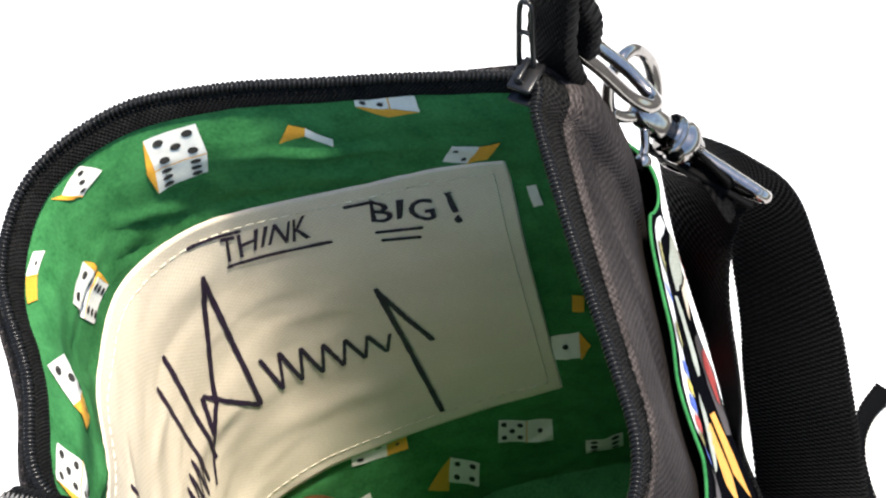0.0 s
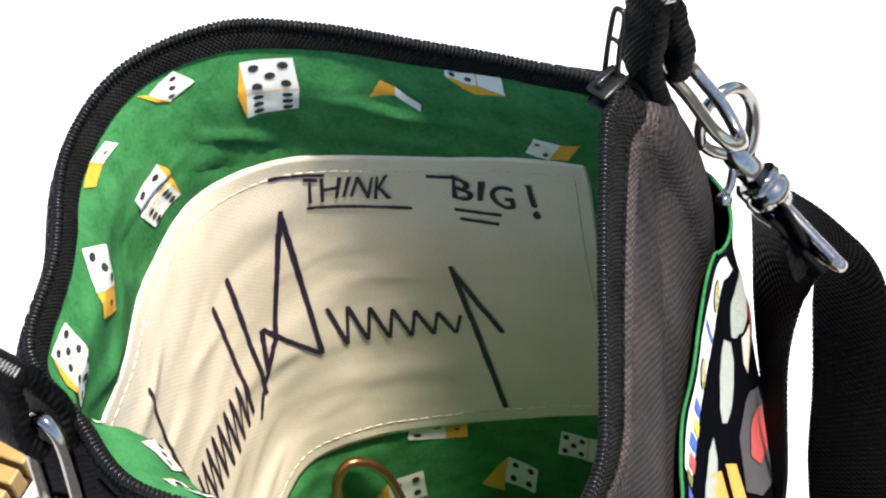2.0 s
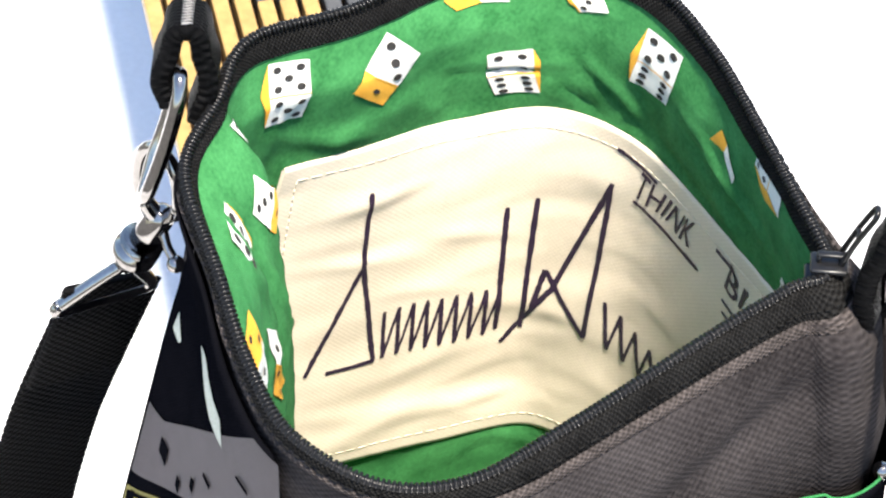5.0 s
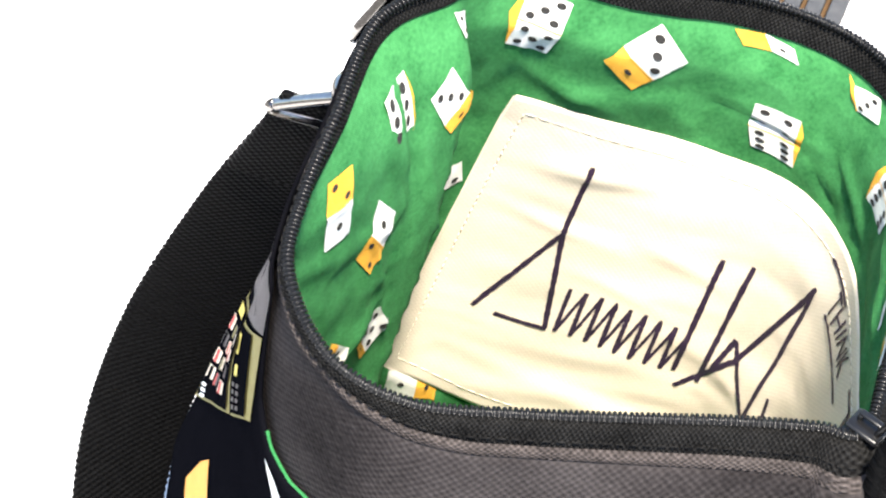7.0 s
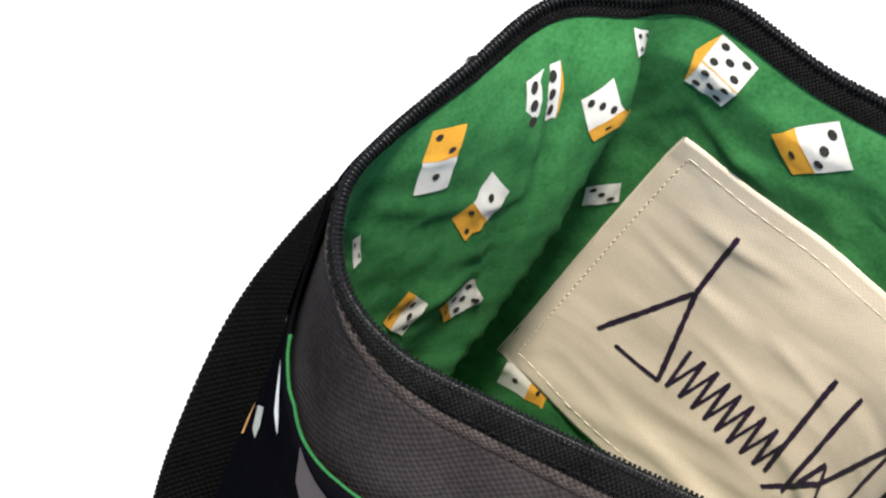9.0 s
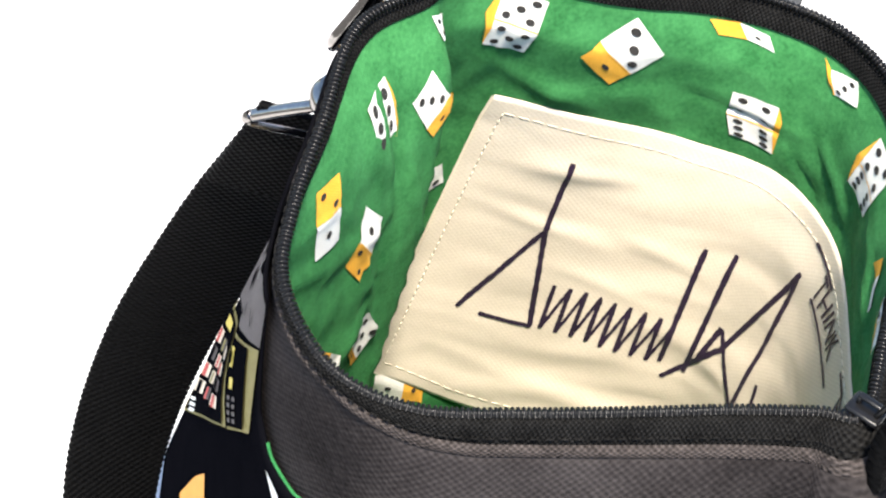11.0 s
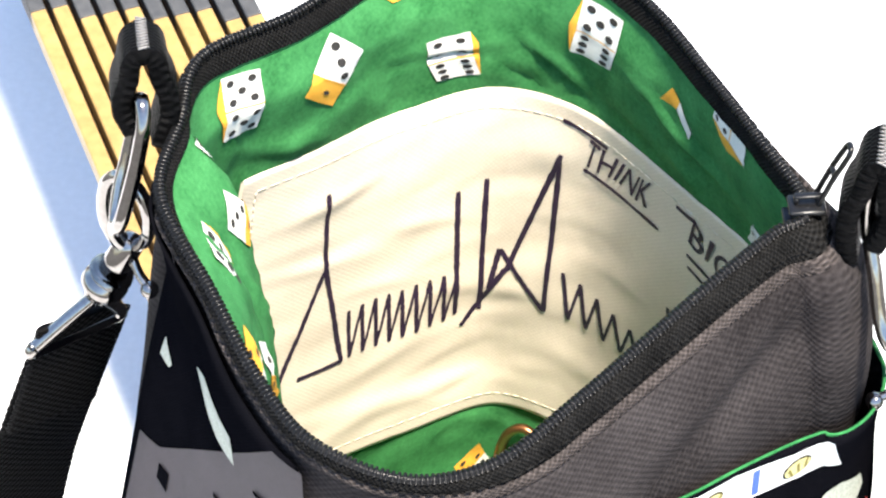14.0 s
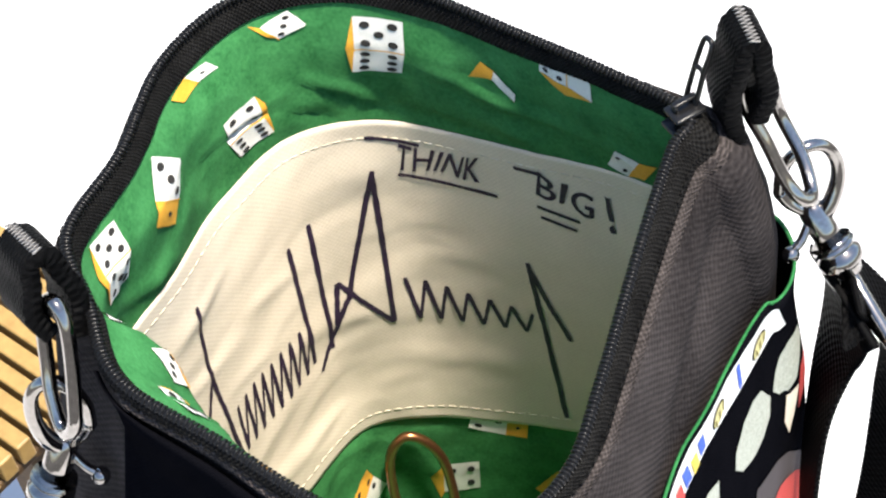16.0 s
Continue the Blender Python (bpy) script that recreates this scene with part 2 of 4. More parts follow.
OUTER_BASE = base_loop(0.130, 0.75)


def round_loop(pts, u):
    """A point of a closed smooth loop; u runs from 0 to the number of points."""
    n = len(pts)
    i = int(math.floor(u))
    s = u - i
    a, b, c, d = (pts[(i + k) % n] for k in (-1, 0, 1, 2))
    return 0.5 * (2 * b + (c - a) * s + (2 * a - 5 * b + 4 * c - d) * s * s + (3 * b - a - 3 * c + d) * s ** 3)


def drawn_in(w, d):
    """How far the hanger end of the bag is drawn in below the mouth."""
    return math.exp(-(w / 1.3) ** 2) * max(0.0, min(1.0, d / 0.03)) * (0.0125 - 0.030 * min(d, 0.2))


# how far the lining stands out from the straight run between rim and base, in millimetres: places round the bag, depths
SET_U = (1.3, 2.0, 3.0, 4.5, 5.2, 6.0, 7.5, 9.0, 10.5)
SET_D = (0.0, 0.02, 0.06, 0.10, 0.18, 0.26)
SET_MM = ((0, 0, 0, 0, 0, 0), (0, -6.5, -1.5, -2, -4, -4), (0, -6.5, -4.5, -4, -5, -4), (0, -6.5, -8.2, -8.5, -4.5, -4), (0, -4, -6, -7.5, -4, -3),
          (0, -4.5, -2, -1.5, 0, 0), (0, -2.5, -1, -1, 1.7, 1.7), (0, -1, 2.5, 1, 1.5, 1.5), (0, 0, 0, 0, 0, 0))


COLUMNS = {}


def set_column(u):
    if u in COLUMNS:
        return COLUMNS[u]
    cols = [[np.interp(x, SET_U, [row[k] for row in SET_MM], 0.0, 0.0) for k in range(len(SET_D))] for x in (u - 0.3, u - 0.1, u + 0.1, u + 0.3)]
    COLUMNS[u] = np.mean(cols, axis=0) / 1000
    return COLUMNS[u]


def ridge_at(d):
    """The place of the gusset's ridge, which runs forwards as it goes down."""
    return max(-0.1, 0.82 - 8.0 * max(0.0, d - 0.03))


def gusset(w, d):
    """How fully the wall follows the gusset's sheet at the hanger end: a fold that ends in a sharp ridge towards the back."""
    ridge = ridge_at(d)
    if not -3.4 < w < ridge + 0.45:
        return 0.0
    side = min(1.0, max(0.0, (ridge + 0.45 - w) / 0.40), max(0.0, (w + 3.4) / 1.6))
    return side * side * (3 - 2 * side) * (1 - math.exp(-max(0.0, d - 0.001) / 0.012))


def plain_wall(u, d, folded=1.0):
    """The wall at u round the loop, d metres below the rim, with no wrinkles; folded 0: the outside, with no gusset fold."""
    u = u % 20
    m, b = round_loop(MOUTH, u), round_loop(BASE if folded else OUTER_BASE, u)
    s = max(0.0, min(1.0, d / DEEP)) ** 0.85
    p = m * (1 - s) + b * s
    z = m[2] * (1 - max(0.0, min(1.0, d / DEEP))) - d
    if folded:
        w = (u + 10) % 20 - 10
        g = gusset(w, d)
        groove = 0.0016 * math.exp(-((w - ridge_at(d) + 0.75) / 0.26) ** 2) * min(1.0, d / 0.03)
        p[0] += g * (-0.0575 - 0.010 * math.exp(-d / 0.035) * max(0.0, min(1.2, (p[1] + 0.03) / 0.03)) - 0.02 * max(0.0, d - 0.1) - groove - p[0])
        mid = np.array((0.0, 0.01, 0.0)) - p
        n = -mid / (np.linalg.norm(mid[:2]) + 1e-9)
        k = float(np.interp(d, SET_D, set_column(round(u, 4))))
        p = p + np.array((n[0], n[1], 0.0)) * k
    return np.array((p[0], p[1], RIM + z))


def bump_noise(x, y, z):
    return noise.noise(Vector((x, y, z)))


# creases of the lining: middle, reach, depth, slope, width, height
FOLDS = ((4.5, 0.75, 0.0355, 0.0040, 0.0009, -0.0013), (4.5, 0.75, 0.0325, 0.0040, 0.0026, 0.0005), (5.85, 0.42, 0.0430, 0.0190, 0.0012, -0.0018), (5.80, 0.40, 0.0395, 0.0190, 0.0022, 0.0014),
         (5.45, 0.30, 0.0475, 0.0180, 0.0013, -0.0014), (7.0, 0.80, 0.0485, 0.0010, 0.0020, -0.0016), (7.6, 0.6, 0.030, 0.006, 0.0022, 0.0012),
         (8.0, 1.0, 0.032, 0.006, 0.0026, 0.0014), (3.2, 0.6, 0.038, -0.006, 0.0030, 0.0010), (2.6, 0.4, 0.040, 0.010, 0.0026, 0.0012),
         (5.2, 0.7, 0.012, 0.003, 0.0022, 0.0010), (0.35, 0.25, 0.050, 0.110, 0.0045, 0.0016), (19.6, 0.35, 0.075, 0.090, 0.0040, 0.0014),
         (18.6, 0.6, 0.040, 0.010, 0.0040, 0.0012), (19.2, 0.5, 0.090, -0.020, 0.0040, 0.0014))


def end_weight(w):
    """1 round the front and hanger end of the bag, where lining and canvas lie tight together."""
    return max(0.0, min(1.0, (w + 5.6) / 1.4, (2.2 - w) / 1.2))


def wrinkle(u, d):
    """Small folds of the lining, in metres inwards."""
    s = min(1.0, d / 0.02)
    soft = 0.0021 * bump_noise(u * 0.9, d * 22, 1.7) + 0.0008 * bump_noise(u * 2.0, d * 70, 4.1) + 0.0003 * bump_noise(u * 6.0, d * 150, 2.2)
    ridge = bump_noise(u * 1.2 + d * 9, d * 34 - u * 0.5, 6.6)
    soft += 0.0009 * max(0.0, 1 - 6 * abs(ridge)) * (0.5 + bump_noise(u * 0.7, d * 14, 11.3))
    crease = 0.0
    for u0, reach, d0, slope, wide, deep in FOLDS:
        if abs(u - u0) < 2.2 * reach:
            crease += deep * math.exp(-((d - d0 - slope * (u - u0)) / wide) ** 2) * math.exp(-((u - u0) / reach) ** 2)
    w = (u + 10) % 20 - 10
    return s * (soft + crease + 0.0024 * end_weight(w))


def wall(u, d, off=0.0, folded=1.0):
    """A point of the wall, off metres outwards from it, and its outward direction."""
    p = plain_wall(u, d, folded)
    a, b = plain_wall(u - 0.05, d, folded), plain_wall(u + 0.05, d, folded)
    t = b - a
    nrm = np.array((-t[1], t[0], 0.0))
    nrm /= np.linalg.norm(nrm) + 1e-12
    return p + nrm * off, nrm


# the sewn-in pocket's top and bottom edges: part of the way across, depth
POCKET_TOP = ((-0.1, 0.09, 0.25, 0.44, 0.57, 0.70, 0.85, 1.1), (0.0510, 0.0475, 0.0520, 0.0528, 0.0540, 0.0530, 0.0512, 0.0465))
POCKET_LOW = ((-0.1, 0.077, 0.15, 0.31, 0.42, 0.49, 0.58, 0.69, 0.81, 0.93, 1.1), (0.1655, 0.182, 0.189, 0.197, 0.2010, 0.1990, 0.1985, 0.2030, 0.2050, 0.2030, 0.194))


def pocket_edges(s):
    """Depths of the pocket's top and bottom edge at a place across it."""
    near_s = (s - 0.03, s, s + 0.03)
    return sum(float(np.interp(x, *POCKET_TOP)) for x in near_s) / 3, sum(float(np.interp(x, *POCKET_LOW)) for x in near_s) / 3


def lining_point(u, d, off=0.0):
    p, nrm = wall(u, d)
    # pressed flat behind the sewn-in pocket
    t = max(0.0, min(1.0, (d - 0.050) / 0.145))
    s = (u - 2.30 * (1 - t) - 1.745 * t) / (7.04 * (1 - t) + 7.235 * t)
    under = 0.0
    if -0.02 < s < 1.02:
        top, low = pocket_edges(s)
        under = max(0.0, min(1.0, 1 + min(0.19 * s, 0.19 * (1 - s), d - top, low - d) / 0.004))
    return p - nrm * (wrinkle(u, d) * (1 - 0.8 * under) - off)


ARC = [0.0]
for k in range(400):
    ARC.append(ARC[-1] + float(np.linalg.norm(round_loop(MOUTH, (k + 1) / 20) - round_loop(MOUTH, k / 20))))


def arc(u):
    """Metres along the rim from the hanger end."""
    k = (u % 20) * 20
    i = int(k)
    return ARC[i] + (ARC[min(i + 1, 400)] - ARC[i]) * (k - i)


# ---- the setting ----
GROUND_Z = -0.040     # the table top
# unseen dark ground, added so metal and shaded sides receive less light
bm = bmesh.new()
bm.faces.new([bm.verts.new((60 * math.cos(2 * math.pi * k / 64), 60 * math.sin(2 * math.pi * k / 64), GROUND_Z - 0.76)) for k in range(64)])
tagged(mesh_object("ground", bm, DARK_SURROUND, False), "plain dark grey ground, unseen, added round the table to cut bounce light", "ground", kind="structure")
bm = bmesh.new()
box(bm, (-0.85, -0.55, GROUND_Z - 0.76), (0.85, 0.95, GROUND_Z), 0.008)
tagged(mesh_object("table_block", bm, GROUND, False), "bright white painted table surface in full sun", "table surface", kind="structure")

# ---- the handbag ----
bag = thing("handbag", "small charcoal canvas handbag standing open, lined with green dice-print cotton", "handbag")
FLOOR = 0.262
BASE_D = 0.3385       # depth of the bag's base below the rim


def shell(name, mat, off, d0, d1, nu=200, nd=40, parent=bag, label="", fn=None, lip=0.0):
    """A cloth wall round the whole bag between two depths; lip: its thickness, turned in at the top edge."""
    bm = bmesh.new()
    rows = []
    us = [20 * k / nu for k in range(nu)]
    ds = [d0 + (d1 - d0) * k / nd for k in range(nd + 1)]
    for u in us:
        row = [(fn or wall_at)(u, d, off) for d in ds]
        if lip:
            row = [(fn or wall_at)(u, d0 + lip * 2, off - lip), (fn or wall_at)(u, d0 + lip * 0.3, off - lip * 0.8)] + row
        rows.append(row)
    extra = len(rows[0]) - len(ds)
    grid(bm, rows, True, uvs=lambda r, c: (arc(20 * r / nu) if r < nu else ARC[-1], ds[max(0, c - extra)]))
    return part(name, bm, mat, parent, label)


def wall_at(u, d, off):
    return wall(u, d, off)[0]


lining = shell("lining", GREEN, 0.0, 0.0030, FLOOR, 260, 110, label="wrinkled green cotton lining printed with white and orange dice",
               fn=lambda u, d, off: lining_point(u, d, off))
bm = bmesh.new()
bm.faces.new([bm.verts.new(lining_point(20 * k / 80, FLOOR)) for k in range(80)])
part("lining_floor", bm, GREEN, bag, "flat green cotton bottom of the lining")


def tape_depth(u):
    """How far the zipper tape shows on the outside before the canvas begins."""
    return 0.0042 + 0.0032 * max(0.0, min(1.0, (u - 9.6) / 0.8, (15.9 - u) / 1.6))


def outer(u, d, off):
    """The canvas: puffed out below the zipper, and spreading to a wider base than the lining."""
    p, n = wall(u, d, off, 0.0)
    w = (u + 10) % 20 - 10
    low = max(0.0, d)
    tight = end_weight(w)
    puff = (0.0045 - 0.0040 * tight) * (1 - math.exp(-low / 0.012)) + (0.0015 - 0.0011 * tight) * bump_noise(u * 0.8, d * 22, 8.2) * min(1.0, low / 0.02)
    puff -= 0.0017 * tight * min(1.0, low / 0.01)
    if u > 10:
        puff += 0.0025 * math.exp(-((u - 12.0) / 1.6) ** 2) * min(1.0, low / 0.03)
        puff -= 0.0036 * math.exp(-((d - 0.034 - 0.006 * (u - 12)) / 0.006) ** 2) * math.exp(-((u - 12.0) / 1.5) ** 2)
    right = math.exp(-((u - 10.1) / 1.0) ** 2) * min(1.0, low / 0.05) * 0.0015
    right += 0.0085 * math.exp(-((u - 10.1) / 0.9) ** 2) * min(1.0, low / 0.016) * math.exp(-(max(0.0, low - 0.05) / 0.05) ** 2)
    q = p + n * (puff + right)
    # the hanger end is drawn in below the mouth
    q[0] += drawn_in(w, low)
    return q


shell("canvas_body", CANVAS, 0.0025, 0.0, BASE_D, 240, 64, fn=lambda u, d, off: outer(u, tape_depth(u) + (BASE_D - tape_depth(u)) * d / BASE_D, off), lip=0.0015, label="charcoal woven canvas body of the bag")
bm = bmesh.new()
bm.faces.new([bm.verts.new(outer(20 * k / 80, BASE_D, 0.0025)) for k in range(80)])
part("bag_base", bm, CANVAS, bag)
# the folded canvas edge beside the zipper, rubbed pale
bm = bmesh.new()
rows = []
for k in range(260):
    u, td = 20 * k / 260, tape_depth(20 * k / 260)
    swell = 0.85 + 0.25 * bump_noise(u * 2.1, 0.4, 7.7)
    rows.append([outer(u, td - 0.0006, 0.0018), outer(u, td, 0.0032 * swell), outer(u, td + 0.0007, 0.0036 * swell), outer(u, td + 0.0014, 0.0035 * swell), outer(u, td + 0.0021, 0.0029), outer(u, td + 0.0028 + 0.0006 * bump_noise(u * 5, 1.1, 2.0), 0.0022)])
grid(bm, rows, True, uvs=lambda r, c: (arc(20 * r / 260) if r < 260 else ARC[-1], c * 0.0012))
part("canvas_fold", bm, CANVAS_EDGE, bag, "rubbed paler canvas fold along the zipper")

# ---- zipper ----
bm = bmesh.new()
rows = []
for k in range(260):
    u = 20 * k / 260
    rows.append([lining_point(u, 0.0064 - 0.0028 * end_weight((u + 10) % 20 - 10), -0.0008), lining_point(u, 0.0028, -0.0010), wall_at(u, 0.0005, 0.0), wall_at(u, -0.0008, 0.0012), outer(u, 0.0016, 0.0024), outer(u, 0.8 * tape_depth(u), 0.0018), outer(u, tape_depth(u) + 0.002, 0.0012)])
grid(bm, rows, True, uvs=lambda r, c: (arc(20 * r / 260) if r < 260 else ARC[-1], c * 0.0027))
zipper = part("zipper_tape", bm, TAPE, bag, "black woven zipper tape sewn round the mouth")
bm = bmesh.new()
for k in range(150):
    u = 20 * k / 150
    a, b = outer(u, 0.6 * tape_depth(u), 0.0026), outer(u + 0.075, 0.6 * tape_depth(u + 0.075), 0.0026)
    tube(bm, [a, (a + b) / 2, b], 0.00028, 5)
tagged(part("tape_stitching", bm, TAPE, zipper), kind="stuff")
bm = bmesh.new()
tube(bm, [wall_at(20 * k / 260, -0.0010, 0.0006) for k in range(260)], 0.0010, 8, closed=True)
part("zipper_cord", bm, COIL, zipper)
TEETH = 400


def tooth_form(bm):
    tube(bm, [(0.0, -0.0014, -0.0004), (0.0, -0.0008, 0.0005), (0.0, 0.0001, 0.0007), (0.0, 0.0009, 0.0005), (0.0, 0.0013, -0.0003)], [0.00042, 0.00052, 0.00056, 0.00052, 0.00042], 6, up=(1, 0, 0))


bm = bmesh.new()
tooth_form(bm)
tooth_mesh = bpy.data.meshes.new("tooth")
bm.to_mesh(tooth_mesh)
bm.free()
tooth_mesh.materials.append(COIL)
tooth_mesh.polygons.foreach_set("use_smooth", [True] * len(tooth_mesh.polygons))
step, u = ARC[-1] / TEETH, 0.0
rest = bmesh.new()
for k in range(TEETH):
    want = (k + 0.5) * step
    while u < 20 and arc(min(u, 19.999)) < want:
        u += 0.01
    if 9.75 < u < 10.15:
        continue
    a, b = wall_at(u - 0.03, -0.0012, 0.0004), wall_at(u + 0.03, -0.0012, 0.0004)
    t = Vector(b - a).normalized()
    side = Vector((-t.y, t.x, 0)).normalized()
    at = Matrix.Translation(Vector((a + b) / 2)) @ Matrix((t, side, t.cross(side))).transposed().to_4x4()
    if 3.6 < u < 7.2:
        # the far corner's teeth, joined
        rest.from_mesh(tooth_mesh)
        bmesh.ops.transform(rest, matrix=at, verts=rest.verts[-len(tooth_mesh.vertices):])
        continue
    tooth = new("tooth", tooth_mesh)
    tooth.parent = zipper
    tooth.matrix_basis = at
tagged(part("teeth", rest, COIL, zipper), kind="stuff")

# ---- printed dice on the lining ----
PIPS = {1: ((0, 0),), 2: ((-0.5, 0.5), (0.5, -0.5)), 3: ((-0.55, 0.55), (0, 0), (0.55, -0.55)), 4: ((-0.5, -0.5), (-0.5, 0.5), (0.5, -0.5), (0.5, 0.5)),
        5: ((-0.55, -0.55), (-0.55, 0.55), (0.55, -0.55), (0.55, 0.55), (0, 0)),
        6: ((-0.55, -0.6), (-0.55, 0), (-0.55, 0.6), (0.55, -0.6), (0.55, 0), (0.55, 0.6))}


def clothed(bm, outline, at, lift, mat, cuts=0, squeeze=1.0):
    """A flat shape laid onto a surface: outline in metres about the place, at(x, y, lift)."""
    layer = bm.loops.layers.uv.verify()
    flat = bmesh.new()
    flat.faces.new([flat.verts.new((x, y, 0)) for x, y in outline])
    if cuts:
        bmesh.ops.triangulate(flat, faces=flat.faces)
        bmesh.ops.subdivide_edges(flat, edges=flat.edges, cuts=cuts, use_grid_fill=True)
    made = {v: bm.verts.new(at(v.co.x, v.co.y, lift)) for v in flat.verts}
    for f in flat.faces:
        g = bm.faces.new([made[v] for v in f.verts])
        g.material_index = mat
        for lp, v in zip(g.loops, f.verts):
            lp[layer].uv = (v.co.x, v.co.y)
    flat.free()


def die_print(u0, d0, along, rise, drop, end, upper, lower, lower_orange=False):
    """One printed die: edges in millimetres from the corner that its faces share: the edge between the upper and the lower face, the upper
    face's and the lower face's other edge, and the far corner of the narrow orange end face; pips of both faces."""
    bm = bmesh.new()
    here = float(np.linalg.norm(lining_point(u0 + 0.15, d0) - lining_point(u0 - 0.15, d0))) / 0.3

    def at(x, y, lift):
        return lining_point(u0 + x / here, max(0.0055, min(FLOOR - 0.001, d0 - y)), -lift)

    high = 0.00028 if d0 > 0.17 else 0.00050
    a = Vector(along) / 1000
    for edge, pips, mat in ((rise, upper, 0), (drop, lower, 1 if lower_orange else 0)):
        if edge is None or pips is None:
            continue
        e = Vector(edge) / 1000
        clothed(bm, [(0, 0), tuple(a), tuple(a * 0.97 + e * 0.95), tuple(e)], at, high, mat, 9)
        for px, py in PIPS.get(pips, ()):
            mid = a * (0.5 + 0.5 * px) + e * (0.5 + 0.5 * py)
            ring = [tuple(mid + (a * math.cos(k * math.pi / 5) + e * math.sin(k * math.pi / 5)) * 0.105) for k in range(10)]
            clothed(bm, ring, at, high + 0.00025, 2, 1)
    if end is not None and rise is not None and drop is not None:
        clothed(bm, [(0, 0), tuple(Vector(rise) / 1000), tuple(Vector(end) / 1000), tuple(Vector(drop) / 1000)], at, high + 0.0001, 1, 7)
    if rise is not None and drop is not None and lower is not None:
        # the thin printed line between the two faces
        n = Vector((-a.y, a.x)).normalized() * 0.0002
        clothed(bm, [tuple(-n), tuple(a - n), tuple(a + n), tuple(n)], at, high + 0.00016, 1, 7)
    return part("die_print", bm, [DIE_WHITE, DIE_ORANGE, DIE_PIP], lining, "white and orange printed die")


die_print(6.03, 0.0224, (15.7, 1.9), (1.5, 11.6), (-1.9, -9.4), (-2.4, 1.0), 5, 6)
die_print(7.63, 0.0208, (6.4, -6.8), (1.0, 3.5), (-7.9, -2.0), (-3.0, 5.7), 0, None)
die_print(8.55, 0.0119, (0.5, 9.0), (7.8, -3.3), (-9.4, 2.4), (-1.5, -4.6), 0, 4)
die_print(4.85, 0.0377, (-13.3, 0.9), (-1.0, 9.2), (2.5, -8.1), (1.5, 4.8), 4, 6)
die_print(3.03, 0.0174, (11.4, -10.3), (8.7, 8.2), (-4.5, -6.1), None, 3, 1, True)
die_print(2.03, 0.0174, (11.7, -1.5), (2.1, 9.6), (-1.3, -10.2), (-2.9, 1.8), 5, 5)
die_print(5.13, 0.0099, (4.6, -5.4), (8.7, 2.5), (-3.3, 2.1), None, 3, 0, True)
die_print(4.13, 0.0069, (4.0, -4.0), (9.8, -1.6), (-8.4, -0.8), None, 1, 0, True)
die_print(0.95, 0.0140, (7.5, -3.0), (-1.0, 8.0), None, None, 4, None)
die_print(8.95, 0.2500, (13.0, 2.0), (2.0, 12.0), (1.0, -6.0), None, 6, None)
die_print(4.68, 0.2350, (10.3, 9.4), (5.6, -7.9), (-2.0, 6.8), None, 2, 2, True)
die_print(5.90, 0.2447, (12.9, 3.3), (2.1, 16.3), (-1.7, -3.5), (-3.5, 9.3), 4, None)
die_print(6.83, 0.2113, (1.8, 9.3), (-12.4, 4.3), (7.0, -1.2), None, 2, 1, True)
die_print(7.32, 0.2427, (8.5, -11.1), (4.1, 15.6), (-1.4, -6.5), (-7.8, 1.1), 4, None)
die_print(8.35, 0.2320, (2.8, 13.7), (8.7, -2.6), (-8.9, 5.5), None, 1, 5)
die_print(9.32, 0.1783, (-9.1, 0.1), (2.4, 16.3), (0.2, -1.0), (4.7, 7.0), 1, None)
die_print(9.48, 0.1363, (3.6, -1.8), None, (-2.0, -12.0), None, None, 0, True)
die_print(9.45, 0.0766, (3.2, 2.0), (0.2, 13.4), None, None, 0, None)
die_print(9.22, 0.0367, (-6.3, -11.4), (-7.8, 1.6), (6.1, 2.1), None, 2, 0, True)
die_print(18.44, 0.0187, (10.6, -2.7), (-0.1, -13.4), (2.5, 8.5), None, 1, 2, True)
die_print(19.49, 0.0565, (-7.5, 11.5), (5.0, 9.2), (-5.7, -5.4), None, 1, 2, True)
die_print(0.12, 0.0289, (-11.2, 0.8), (-1.1, 16.5), (-0.4, -2.7), (0.9, 8.3), 6, None)
die_print(0.53, 0.0338, (8.8, 6.7), (-3.8, 9.8), (2.5, -3.8), None, 3, 1, True)
die_print(1.75, 0.0960, (8.6, 8.0), (-1.8, 9.2), (2.9, -5.2), None, 3, None)
die_print(19.35, 0.0925, (7.0, -12.0), (9.0, 7.0), (-1.5, -2.5), None, 5, 1, True)
die_print(18.72, 0.0986, (4.0, 16.3), (5.1, -5.7), (-2.7, 3.8), None, 3, 2, True)
die_print(17.89, 0.0594, (-2.6, 13.8), (1.6, 3.1), None, None, 2, None)
die_print(1.05, 0.1250, (7.0, -2.0), (1.3, 6.0), None, None, 3, None)
die_print(2.23, 0.1908, (-0.8, 12.8), (-10.6, 1.1), (6.4, 1.0), None, 1, 1, True)


# ---- the sewn-in cream pocket with its writing ----
def patch_place(s, t):
    """Round-the-bag place and depth for a place across (s) and down (t) the cream pocket."""
    u = (2.30 + 7.04 * s) * (1 - t) + (1.745 + 7.235 * s) * t
    top, low = pocket_edges(s)
    return u, top * (1 - t) + low * t


